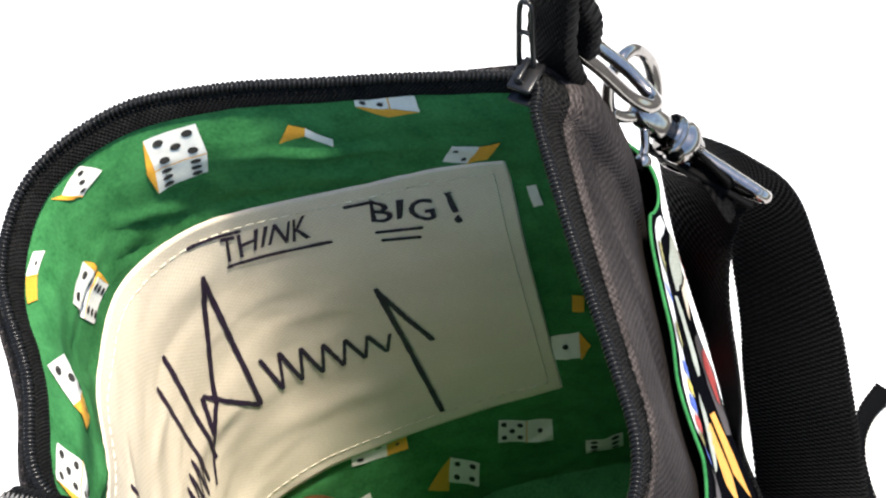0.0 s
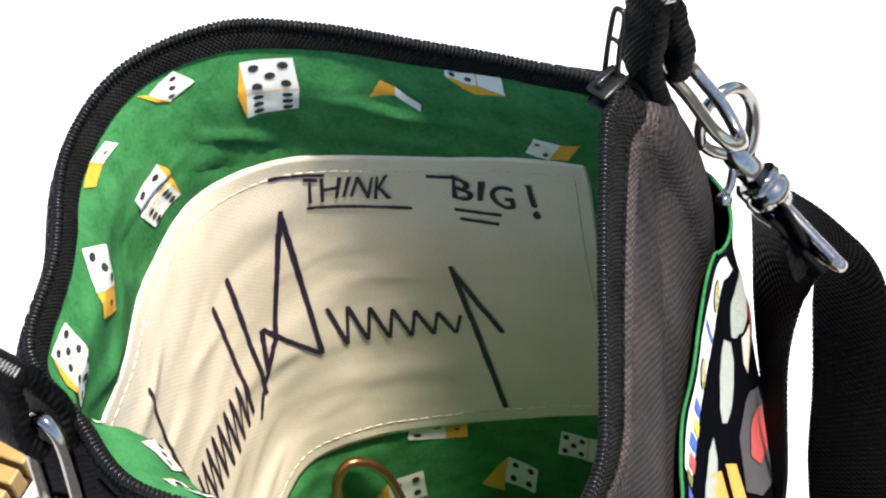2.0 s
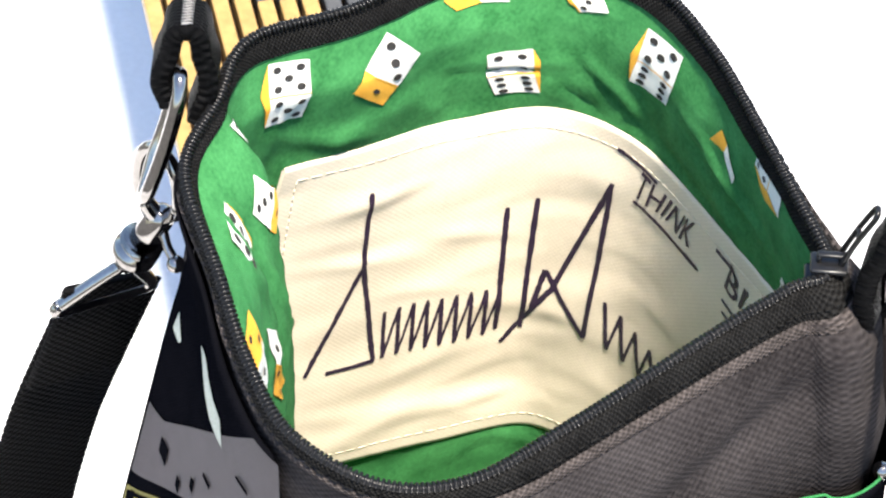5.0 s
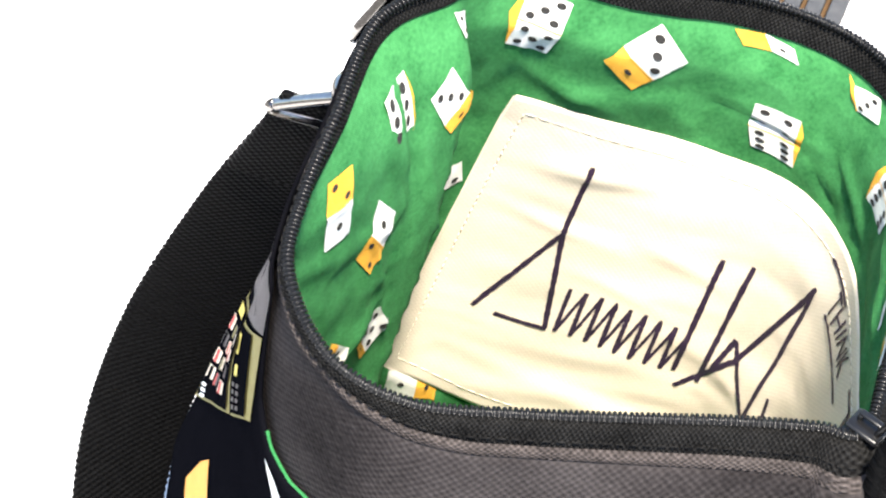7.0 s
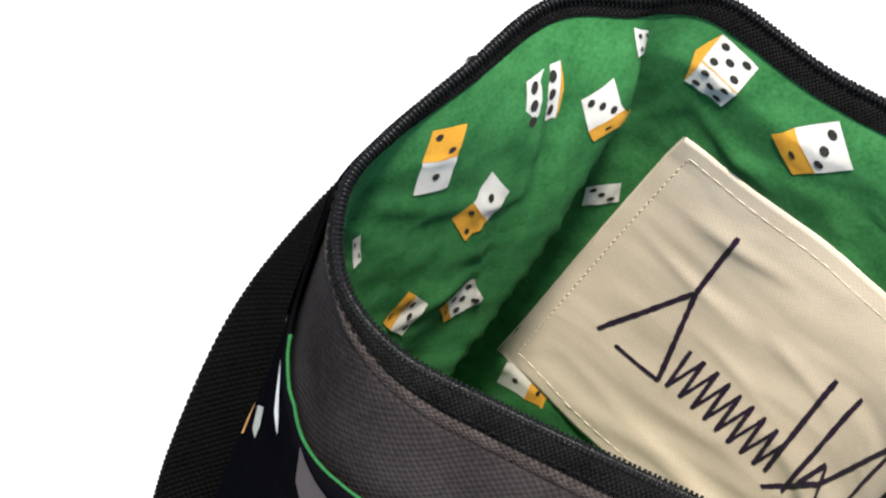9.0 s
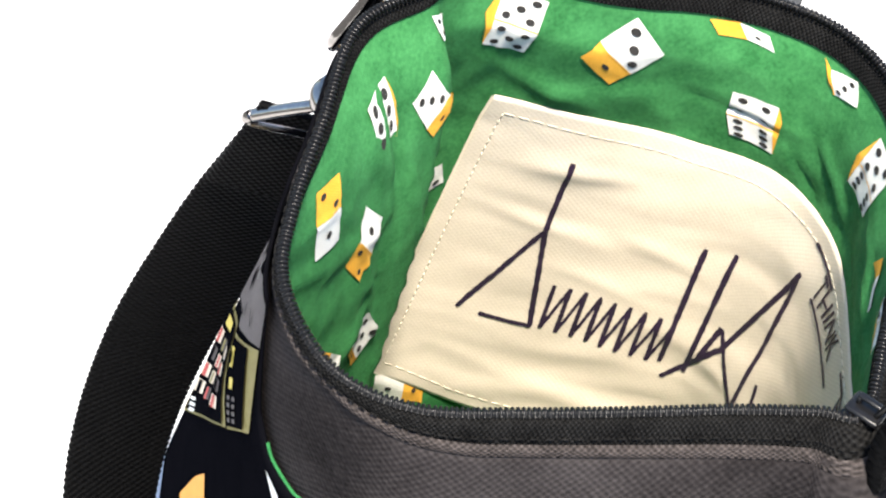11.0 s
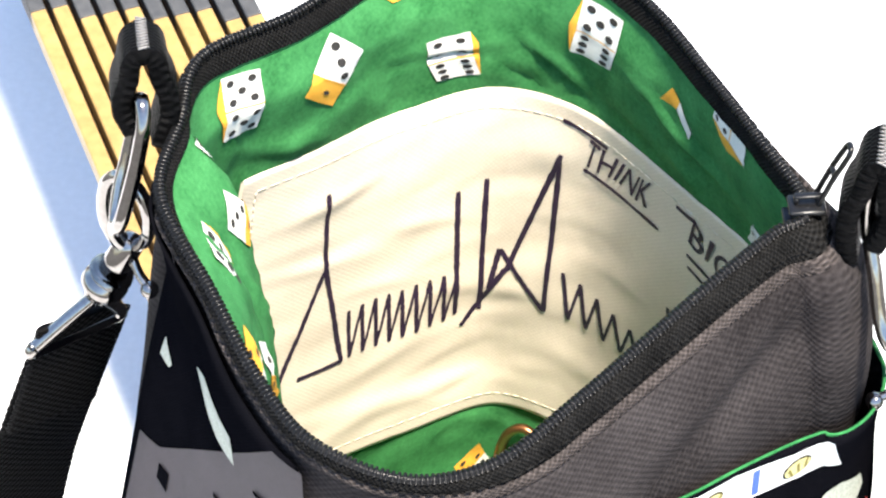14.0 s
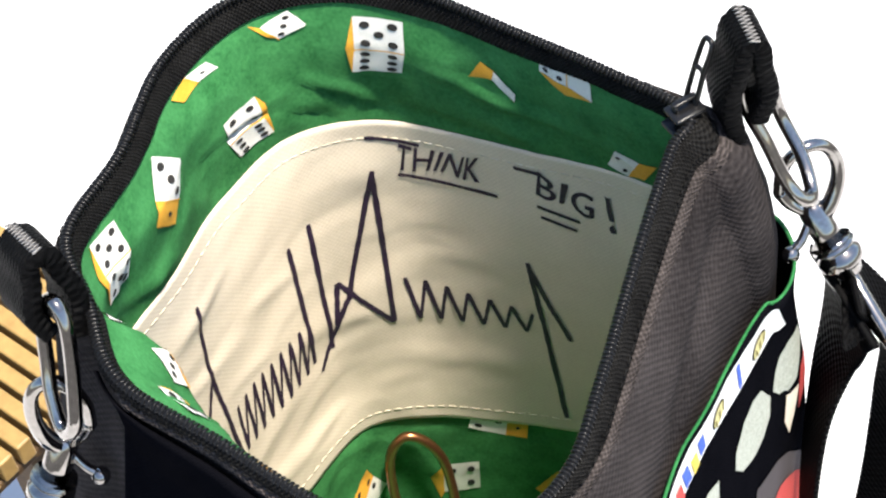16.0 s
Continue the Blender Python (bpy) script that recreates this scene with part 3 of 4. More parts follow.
def patch_point(s, t, lift=0.0):
    u, d = patch_place(s, t)
    p, n = wall(u, d)
    calm = 1.0 - 0.55 * max(0.0, min(1.0, (s - 0.5) / 0.15))
    w = 0.0011 * bump_noise(s * 3.1, t * 4 + s * 1.2, 3.3) + 0.0006 * bump_noise(s * 7, t * 10 + s * 5, 9.3) + 0.00015 * bump_noise(s * 11, t * 26 + s * 7, 1.9)
    for t0, slope, s0, s1, wide, deep in ((0.20, -0.25, 0.0, 0.26, 0.016, 0.0009), (0.33, 0.10, 0.0, 0.24, 0.014, 0.0008), (0.83, 0.12, 0.05, 0.50, 0.020, 0.0009), (0.90, -0.10, 0.12, 0.45, 0.016, 0.0007),
                                          (0.45, 0.25, 0.16, 0.36, 0.014, 0.0006), (0.55, 0.2, 0.30, 0.55, 0.020, 0.0009), (0.30, 0.3, 0.22, 0.42, 0.014, 0.0006), (0.78, -0.15, 0.55, 0.85, 0.024, 0.0012), (0.40, 0.1, 0.60, 0.78, 0.014, 0.0007), (0.86, 0.1, 0.60, 0.95, 0.016, 0.0009)):
        if s0 < s < s1:
            w += 0.6 * deep * math.sin(math.pi * (s - s0) / (s1 - s0)) * math.exp(-((t - t0 - slope * (s - s0)) / (1.5 * wide)) ** 2)
    w *= calm
    w += 0.0007 * calm
    return p - n * (0.0006 + w * min(1.0, 8 * min(s, 1 - s, t, 1 - t) + 0.2) + wrinkle(u, d) * 0.2 + lift)


bm = bmesh.new()
NS, NT = 130, 84
rows = []
for i in range(NS + 1):
    s = i / NS
    body = [patch_point(s, k / NT) for k in range(NT + 1)]
    u0, d0 = patch_place(s, 0.0)
    u1, d1 = patch_place(s, 1.0)
    rows.append([lining_point(u0, d0 - 0.0004, -0.0002)] + body + [lining_point(u1, d1 + 0.0004, -0.0002)])
vs = grid(bm, rows, uvs=lambda r, c: (r / NS * 0.19, c / NT * 0.14))
for s in (0.0, 1.0):
    rim = []
    for k in range(NT + 1):
        u, d = patch_place(s, k / NT)
        rim.append([patch_point(s, k / NT), lining_point(u + (0.02 if s else -0.02), d, -0.0002)])
    grid(bm, rim)
pocket = part("cream_pocket", bm, CREAM, bag, "cream canvas pocket sewn into the lining, marked in dark ink")
bm = bmesh.new()
for a, b, n in (((0.02, 0.045), (0.985, 0.045), 52), ((0.02, 0.955), (0.985, 0.955), 52), ((0.022, 0.045), (0.022, 0.955), 40), ((0.982, 0.045), (0.982, 0.955), 40)):
    for k in range(n):
        p, q = (k + 0.15) / n, (k + 0.85) / n
        tube(bm, [patch_point(a[0] + (b[0] - a[0]) * x, a[1] + (b[1] - a[1]) * x, 0.00012) for x in (p, (p + q) / 2, q)], 0.00015, 5)
tagged(part("stitching", bm, THREAD, pocket, "cream stitching along the pocket edge"), kind="stuff")


def ink_bar(a, b, width=0.0017, name="ink_bar"):
    """A plain straight bar of marker ink between two places of the pocket."""
    bm = bmesh.new()
    n = 26
    pts = [np.array(patch_point(a[0] + (b[0] - a[0]) * k / n, a[1] + (b[1] - a[1]) * k / n, 0.0003)) for k in range(n + 1)]
    rows = []
    for k, p in enumerate(pts):
        t = pts[min(k + 1, n)] - pts[max(k - 1, 0)]
        s, d = a[0] + (b[0] - a[0]) * k / n, a[1] + (b[1] - a[1]) * k / n
        nrm = np.cross(patch_point(s + 0.01, d) - patch_point(s - 0.01, d), patch_point(s, d + 0.01) - patch_point(s, d - 0.01))
        side = np.cross(t, nrm)
        side /= np.linalg.norm(side)
        w = width / 2 * (0.75 if k in (0, n) else 1.0 + 0.35 * bump_noise(k * 0.9, a[0] * 30, a[1] * 30))
        rows.append([p - side * w, p + side * w])
    grid(bm, rows)
    return part(name, bm, INK, pocket)


for a, b in (((0.131, 0.131), (0.142, 0.353)), ((0.142, 0.353), (0.082, 0.680)), ((0.142, 0.353), (0.186, 0.662)), ((0.113, 0.676), (0.188, 0.661)),
             ((0.357, 0.266), (0.376, 0.650)), ((0.406, 0.244), (0.418, 0.650)), ((0.388, 0.694), (0.463, 0.511)), ((0.445, 0.458), (0.538, 0.630)),
             ((0.526, 0.138), (0.463, 0.520)), ((0.524, 0.145), (0.539, 0.630)), ((0.445, 0.458), (0.432, 0.580)),
             ((0.770, 0.371), (0.785, 0.580)), ((0.785, 0.580), (0.808, 0.945)), ((0.772, 0.390), (0.828, 0.632))):
    ink_bar(a, b, 0.0018)
for k in range(8):
    x, y = 0.190 + 0.0225 * k, 0.512 - 0.003 * (k % 3)
    ink_bar((x, y), (x + 0.010, 0.660), 0.0015)
    ink_bar((x + 0.010, 0.660), (x + 0.0225, y), 0.0011)
for k in range(6):
    x = 0.562 + 0.0345 * k
    ink_bar((x, 0.486 + 0.012 * k), (x + 0.022, 0.630), 0.0015)
    ink_bar((x + 0.022, 0.630), (x + 0.0345, 0.498 + 0.012 * k), 0.0011)
for a, b in (((0.518, 0.045), (0.608, 0.056)), ((0.568, 0.155), (0.733, 0.163)), ((0.763, 0.058), (0.808, 0.062)), ((0.796, 0.166), (0.865, 0.188)), ((0.801, 0.198), (0.859, 0.219))):
    ink_bar(a, b, 0.0015, "ink_underline")


def lettering(words, left, right, tall, lean):
    """Hand-size capitals laid on the pocket between two places of a base line."""
    cu = bpy.data.curves.new("lettering", "FONT")
    cu.body = words
    cu.resolution_u = 3
    cu.offset = 0.010
    ob = bpy.data.objects.new("lettering", cu)
    me = bpy.data.meshes.new_from_object(ob)
    bpy.data.objects.remove(ob)
    bm = bmesh.new()
    bm.from_mesh(me)
    bpy.data.meshes.remove(me)
    xs, ys = [v.co.x for v in bm.verts], [v.co.y for v in bm.verts]
    x0, x1, y0, y1 = min(xs), max(xs), min(ys), max(ys)
    for v in bm.verts:
        f, g = (v.co.x - x0) / (x1 - x0), (v.co.y - y0) / (y1 - y0)
        s = left[0] + (right[0] - left[0]) * f + (lean - 0.006 * math.sin(8 * f)) * g
        t = left[1] + (right[1] - left[1]) * f - tall * (1 + 0.10 * math.sin(7 * f + 1)) * g + 0.006 * math.sin(9 * f)
        v.co = patch_point(s, t, 0.00032)
    return part("lettering", bm, INK, pocket, "hand-lettered words THINK BIG in dark ink", smooth=False)


lettering("THINK", (0.562, 0.136), (0.705, 0.128), 0.072, 0.012)
lettering("BIG", (0.796, 0.126), (0.888, 0.168), 0.070, 0.006)
lettering("!", (0.912, 0.196), (0.924, 0.198), 0.112, -0.004)

# ---- the printed outer pocket, gaping a little from the canvas ----
EDGE_U = (9.0, 10.3, 10.7, 11.2, 11.8, 12.7, 13.5, 14.2, 14.85, 15.4, 16.0, 16.4, 16.75, 16.9, 17.1, 21.0)
EDGE_DEPTH = (0.062, 0.0665, 0.0668, 0.0640, 0.0592, 0.051, 0.0455, 0.0425, 0.046, 0.052, 0.057, 0.056, 0.046, 0.028, 0.008, 0.006)


def edge_depth(u):
    """Depth of the outer pocket's top edge, which climbs to the rim at the hanger end."""
    return sum(float(np.interp(u + s, EDGE_U, EDGE_DEPTH)) for s in (-0.3, -0.15, 0.0, 0.15, 0.3)) / 5 if u < 13 else float(np.interp(u, EDGE_U, EDGE_DEPTH))



def outer_pocket(u, d, off):
    p = outer(u, d, 0.0025)
    n = wall(u, d, 0.0, 0.0)[1]
    top = math.exp(-max(0.0, d - edge_depth(u)) / 0.05)
    tight = end_weight((u + 10) % 20 - 10)
    gape = 0.0022 - 0.0008 * tight + (0.0022 - 0.0012 * tight) * top + 0.0010 * top * math.exp(-((u - 10.3) / 0.9) ** 2)
    # its loose end by the strap bellies out
    belly = max(0.0, min(1.0, (d - 0.070) / 0.055)) * max(0.0, min(1.0, (0.33 - d) / 0.10))
    gape += 0.0055 * math.exp(-((u - 10.35) / 0.85) ** 2) * belly * belly * (3 - 2 * belly)
    return p + n * (gape + off)


bm = bmesh.new()
U0, U1, NU, ND = 9.6, 20.4, 150, 40
rows = []
for k in range(NU + 1):
    u = U0 + (U1 - U0) * k / NU
    d0 = edge_depth(u)
    rows.append([outer_pocket(u, d0 + 0.03, -0.0012), outer_pocket(u, d0 + 0.001, -0.0010)] + [outer_pocket(u, d0 + (BASE_D - 0.0025 - d0) * i / ND, 0.0) for i in range(ND + 1)])
grid(bm, rows, uvs=lambda r, c: (arc((U0 + (U1 - U0) * r / NU) % 20), c * 0.006))
printed = part("outer_pocket", bm, PRINT_BLACK, bag, "black casino-print cotton pocket on the outside")
bm = bmesh.new()
tube(bm, [outer_pocket(9.7 + 6.8 * k / 150, edge_depth(9.7 + 6.8 * k / 150) + 0.0003, -0.0006) for k in range(151)], 0.00055, 6)
part("pocket_binding", bm, EDGE_GREEN, printed, "thin green binding along the pocket edge")

def motif_uv(name, corners, mat, lift=0.0004, cuts=3):
    """A printed shape on the outer pocket, its corners as places round the bag and depths."""
    bm = bmesh.new()
    clothed(bm, [((u - 15) * 0.02, -d) for u, d in corners], lambda x, y, up_: outer_pocket(15 + x / 0.02, -y, up_), lift, 0, cuts)
    return part(name, bm, mat, printed)


def inside(quad, a, b, w, h):
    """Corners of a small rectangle at the middle (a, b) of a four-cornered panel, of relative size w, h."""
    (u0, d0), (u1, d1), (u2, d2), (u3, d3) = quad
    out = []
    for x, y in ((a - w / 2, b - h / 2), (a + w / 2, b - h / 2), (a + w / 2, b + h / 2), (a - w / 2, b + h / 2)):
        out.append(((u0 * (1 - x) + u1 * x) * (1 - y) + (u3 * (1 - x) + u2 * x) * y, (d0 * (1 - x) + d1 * x) * (1 - y) + (d3 * (1 - x) + d2 * x) * y))
    return out


def motif(name, u0, d0, outline, mat, turn=0, lift=0.0004, cuts=2):
    """A printed shape on the outer pocket, outline in metres."""
    bm = bmesh.new()
    c, s = math.cos(radians(turn)), math.sin(radians(turn))
    here = max(0.006, abs(arc((u0 + 0.4) % 20) - arc((u0 - 0.4) % 20)) / 0.8)
    if here > 0.1:
        here = 0.024

    def at(x, y, up_):
        return outer_pocket(u0 + (x * c - y * s) / here, d0 - (x * s + y * c), up_)

    clothed(bm, outline, at, lift, 0, cuts)
    return part(name, bm, mat, printed)


def oval(w, h, n=16, tip=0.0):
    return [(w / 2 * math.sin(2 * math.pi * k / n) * (1 - tip * max(0, math.cos(2 * math.pi * k / n))), h / 2 * math.cos(2 * math.pi * k / n)) for k in range(n)]


def rect(w, h):
    return [(-w / 2, -h / 2), (w / 2, -h / 2), (w / 2, h / 2), (-w / 2, h / 2)]

# ---- printed motifs on the pocket ----
motif_uv("printed_banner", [(10.76, 0.0700), (11.5, 0.0655), (12.4, 0.0550), (13.4, 0.0472), (14.1, 0.0440), (14.0, 0.0530), (13.2, 0.0575), (12.3, 0.0680), (11.4, 0.0775), (10.62, 0.0815)], PRINT_WHITE)
for u0, d0 in ((11.45, 0.0715), (12.75, 0.0575)):
    motif("printed_banner_ring", u0, d0, oval(0.0095, 0.0066), PRINT_BLACK, 14, 0.0007)
    motif("printed_banner_mark", u0, d0, oval(0.0086, 0.0058), PRINT_STRAW, 14, 0.0009)
    for k in range(3):
        motif("printed_banner_line", u0 - 0.12 + 0.12 * k, d0, rect(0.0007, 0.0038), PRINT_OLIVE, 10 - 14 * k, 0.0012)
motif_uv("printed_banner_bar", [(12.02, 0.0600), (12.12, 0.0592), (12.15, 0.0685), (12.05, 0.0693)], PRINT_BLUE, 0.0007)
for k, mat in enumerate((PRINT_BLUE, PRINT_YELLOW, PRINT_BLUE, PRINT_RED, PRINT_OLIVE, PRINT_BLUE)):
    motif_uv("printed_confetti", inside([(13.15, 0.0490), (14.4, 0.0435), (14.4, 0.0515), (13.15, 0.0570)], (k + 0.5) / 6, 0.5 + 0.15 * (k % 2), 0.12, 0.7), mat, 0.0008)
motif_uv("printed_oval", [(10.38, 0.0930), (10.62, 0.0905), (10.90, 0.0925), (11.12, 0.0965), (11.26, 0.1015), (11.12, 0.1075), (10.88, 0.1115), (10.62, 0.1105), (10.45, 0.1040), (10.36, 0.0985)], PRINT_SAGE)
motif_uv("printed_oval", [(11.34, 0.1010), (11.55, 0.0905), (11.85, 0.0850), (12.20, 0.0825), (12.52, 0.0850), (12.60, 0.0900), (12.45, 0.0965), (12.10, 0.1030), (11.75, 0.1070), (11.45, 0.1070)], PRINT_SAGE)
motif_uv("printed_oval", [(13.0, 0.0790), (13.3, 0.0735), (13.7, 0.0720), (13.95, 0.0760), (13.8, 0.0830), (13.4, 0.0880), (13.1, 0.0860)], PRINT_SAGE)
motif_uv("printed_petal", [(10.60, 0.1150), (10.95, 0.1130), (11.10, 0.1230), (10.98, 0.1330), (10.80, 0.1270)], PRINT_CREAM)
motif_uv("printed_petal", [(10.30, 0.1080), (10.50, 0.1100), (10.62, 0.1180), (10.66, 0.1270), (10.40, 0.1200)], PRINT_RED)
motif_uv("printed_flame", [(10.7, 0.150), (11.4, 0.132), (12.2, 0.116), (12.6, 0.128), (12.0, 0.160), (11.2, 0.190), (10.7, 0.180)], PRINT_GREY)
motif_uv("printed_flame", [(10.8, 0.158), (11.5, 0.142), (12.0, 0.136), (11.6, 0.160), (11.0, 0.176)], PRINT_RED, 0.0008)
motif_uv("printed_flame", [(13.1, 0.092), (13.45, 0.078), (13.7, 0.098), (13.5, 0.130), (13.2, 0.120)], PRINT_AMBER)
motif_uv("printed_flame", [(12.6, 0.112), (12.9, 0.098), (13.1, 0.125), (12.8, 0.160)], PRINT_AMBER)
motif_uv("printed_wave", [(14.3, 0.0555), (14.9, 0.0540), (15.35, 0.0530), (15.20, 0.0640), (14.8, 0.0700), (14.3, 0.0720)], PRINT_GREY)
# the picture of slot machines towards the hanger end
motif_uv("printed_sliver", [(16.40, 0.0620), (16.20, 0.0640), (15.95, 0.0700), (15.85, 0.0745), (16.10, 0.0745)], PRINT_WHITE)
motif_uv("printed_oval", [(16.84, 0.1131), (16.51, 0.0956), (16.40, 0.1000), (16.44, 0.1100), (16.68, 0.1180)], PRINT_SAGE)
motif_uv("printed_flame", [(18.49, 0.1780), (18.10, 0.1480), (17.82, 0.1330), (17.51, 0.1420), (17.43, 0.1650), (17.80, 0.1850)], PRINT_AMBER)
motif_uv("printed_crescent", [(19.15, 0.0332), (18.90, 0.0296), (18.13, 0.0274), (18.00, 0.0357), (18.37, 0.0367), (18.70, 0.0357)], PRINT_SAGE, 0.0006, 2)
motif_uv("printed_star", [(19.80, 0.0450), (19.58, 0.0486), (19.62, 0.0510), (19.84, 0.0530)], PRINT_SAGE)
motif_uv("printed_machine_top", [(19.93, 0.0880), (19.50, 0.0801), (18.40, 0.0430), (17.38, 0.0100), (16.98, 0.0090), (16.92, 0.0262), (17.73, 0.0526), (18.58, 0.0820), (19.71, 0.1137), (19.95, 0.1200)], PRINT_GREY)
for a, b, c, d in ((19.35, 0.087, 0.10, 0.004), (18.85, 0.084, 0.06, 0.003), (18.2, 0.058, 0.09, 0.0012), (17.5, 0.035, 0.12, 0.0010), (18.5, 0.071, 0.05, 0.003)):
    motif_uv("printed_machine_mark", [(a - c, b - d), (a + c, b - d * 0.6), (a + c, b + d), (a - c, b + d)], PRINT_BLACK, 0.0008)
LEFT_MACHINE = ((19.95, 0.1270), (18.70, 0.0900), (17.46, 0.0900), (19.80, 0.1850))
RIGHT_MACHINE = ((18.50, 0.0830), (16.92, 0.0274), (16.80, 0.0630), (17.40, 0.0880))
motif_uv("printed_machine_frame", inside(LEFT_MACHINE, 0.5, 0.5, 1.0, 1.0), PRINT_OLIVE, 0.0005)
motif_uv("printed_machine_panel", inside(LEFT_MACHINE, 0.5, 0.5, 0.9, 0.95), PRINT_BLACK, 0.0008)
motif_uv("printed_machine_lamp", inside(LEFT_MACHINE, 0.36, 0.10, 0.30, 0.09), PRINT_YELLOW, 0.0011)
for r in range(4):
    for c in range(3):
        motif_uv("printed_reel", inside(LEFT_MACHINE, 0.20 + 0.27 * c, 0.25 + 0.16 * r + 0.03 * c, 0.20, 0.115), (PRINT_CREAM, PRINT_GREY, PRINT_CREAM)[(r + c) % 3], 0.0011, 2)
        motif_uv("printed_reel_bar", inside(LEFT_MACHINE, 0.20 + 0.27 * c, 0.25 + 0.16 * r + 0.03 * c, 0.08, 0.115), (PRINT_RED, PRINT_OLIVE, PRINT_BLACK, PRINT_RED)[(2 * r + c) % 4], 0.0014, 2)
for k in range(3):
    motif_uv("printed_light_bar", inside(LEFT_MACHINE, 0.15 + 0.02 * k, 0.86 + 0.05 * k, 0.10, 0.03), PRINT_WHITE, 0.0011, 1)
motif_uv("printed_machine_frame", inside(RIGHT_MACHINE, 0.5, 0.5, 1.0, 1.0), PRINT_OLIVE, 0.0005)
motif_uv("printed_machine_panel", inside(RIGHT_MACHINE, 0.42, 0.5, 0.72, 0.94), PRINT_BLACK, 0.0008)
motif_uv("printed_machine_label", inside(RIGHT_MACHINE, 0.22, 0.22, 0.14, 0.22), PRINT_YELLOW, 0.0011, 2)
motif_uv("printed_machine_label", inside(RIGHT_MACHINE, 0.22, 0.22, 0.06, 0.14), PRINT_BLACK, 0.0014, 1)
motif_uv("printed_machine_star", inside(RIGHT_MACHINE, 0.30, 0.50, 0.16, 0.12), PRINT_YELLOW, 0.0011, 1)
for r in range(4):
    for c in range(2):
        motif_uv("printed_light_bar", inside(RIGHT_MACHINE, 0.22 + 0.22 * c, 0.66 + 0.08 * r, 0.12, 0.045), PRINT_GREY, 0.0011, 1)

# ---- hanger loops, rings and clasps ----


def ribbon(bm, path, wide, thick, sides, mat=0):
    """A strap of webbing: rounded-edge band along a path; sides: across-direction at each point."""
    rows = []
    path = [Vector(p) for p in path]
    for k, p in enumerate(path):
        t = (path[min(k + 1, len(path) - 1)] - path[max(k - 1, 0)]).normalized()
        a = Vector(sides[k] if isinstance(sides, list) else sides)
        a = (a - t * a.dot(t)).normalized()
        n = t.cross(a)
        w = wide[k] if isinstance(wide, list) else wide
        e = thick * 0.5
        rows.append([p + a * x * w / 2 + n * y * e for x, y in ((-1, 0), (-0.96, 0.8), (-0.9, 1), (0, 1), (0.9, 1), (0.96, 0.8), (1, 0), (0.96, -0.8), (0.9, -1), (0, -1), (-0.9, -1), (-0.96, -0.8), (-1, 0))])
    run = [0.0]
    for k in range(1, len(path)):
        run.append(run[-1] + (path[k] - path[k - 1]).length)
    across = (0, 0.02, 0.06, 0.5, 0.94, 0.98, 1.0, 1.02, 1.06, 1.5, 1.94, 1.98, 2.0)
    vs = grid(bm, rows, uvs=lambda r, c: (run[r], across[c] * 0.025), mat=mat)
    for row in (vs[0], vs[-1]):
        bm.faces.new(row[:-1]).material_index = mat


def hanger(foot, top, axis, wide=0.016, fat=1.0, tail=0.004, hole=1.0, rise=0.0):
    """A thick folded loop of webbing standing up from the end of the mouth: pinched and sewn above, open round the ring below; rise lifts its outer leg."""
    foot, top, ax = Vector(foot), Vector(top), Vector(axis).normalized()
    up_ = (top - foot).normalized()
    ax = (ax - up_ * ax.dot(up_)).normalized()
    out = up_.cross(ax)
    k = (top - foot).length / 0.0405
    half = [(-0.0036, -tail), (-0.0042 * hole, 0.004), (-0.0052 * hole, 0.011), (-0.0050 * hole, 0.019), (-0.0042, 0.027), (-0.0036, 0.033), (-0.0026, 0.0365)]
    ctrl = half + [(0.0, 0.0382)] + [(-x, y + rise * max(0.0, 1 - y / 0.017)) for x, y in reversed(half)]
    path = [foot + out * float(p[0]) * fat + up_ * float(p[1]) * k for p in smooth_path([(x, y, 0) for x, y in ctrl], 72)]
    bm = bmesh.new()
    # the knitted ribs make its edges uneven
    ribbon(bm, path, [wide + 0.0006 * math.sin(1.9 * q) for q in range(72)], 0.0052, ax)
    ob = part("hanger_loop", bm, WEBBING, bag, "thick folded black webbing loop")
    # zigzag thread along the top of the fold
    bm = bmesh.new()
    zig = []
    for n in range(-11, 12):
        a = n / 11
        zig.append(foot + up_ * (0.0382 * k + 0.0028) + ax * a * wide / 2 + out * (0.0013 if n % 2 else -0.0013))
    tube(bm, zig, 0.00034, 5)
    tagged(part("stitching", bm, GREY_THREAD, ob, "grey zigzag stitching"), kind="stuff")
    return ob


def wire_loop(name, ctrl, r, mat, parent, label="", n=48, closed=True):
    bm = bmesh.new()
    if closed:
        pts = [np.array(p, float) for p in ctrl]
        path = [round_loop(pts, k / n * len(pts)) for k in range(n)]
    else:
        path = smooth_path(ctrl, n)
    tube(bm, path, r, 10, closed=closed)
    return part(name, bm, mat, parent, label)


def placed(o, x, y, pts):
    """Points given across (a), along (b) and above (c) a plane through o with axes x and y."""
    o, x, y = Vector(o), Vector(x).normalized(), Vector(y).normalized()
    y = (y - x * x.dot(y)).normalized()
    z = x.cross(y)
    return [tuple(o + a * x + b * y + c * z) for a, b, c in pts]


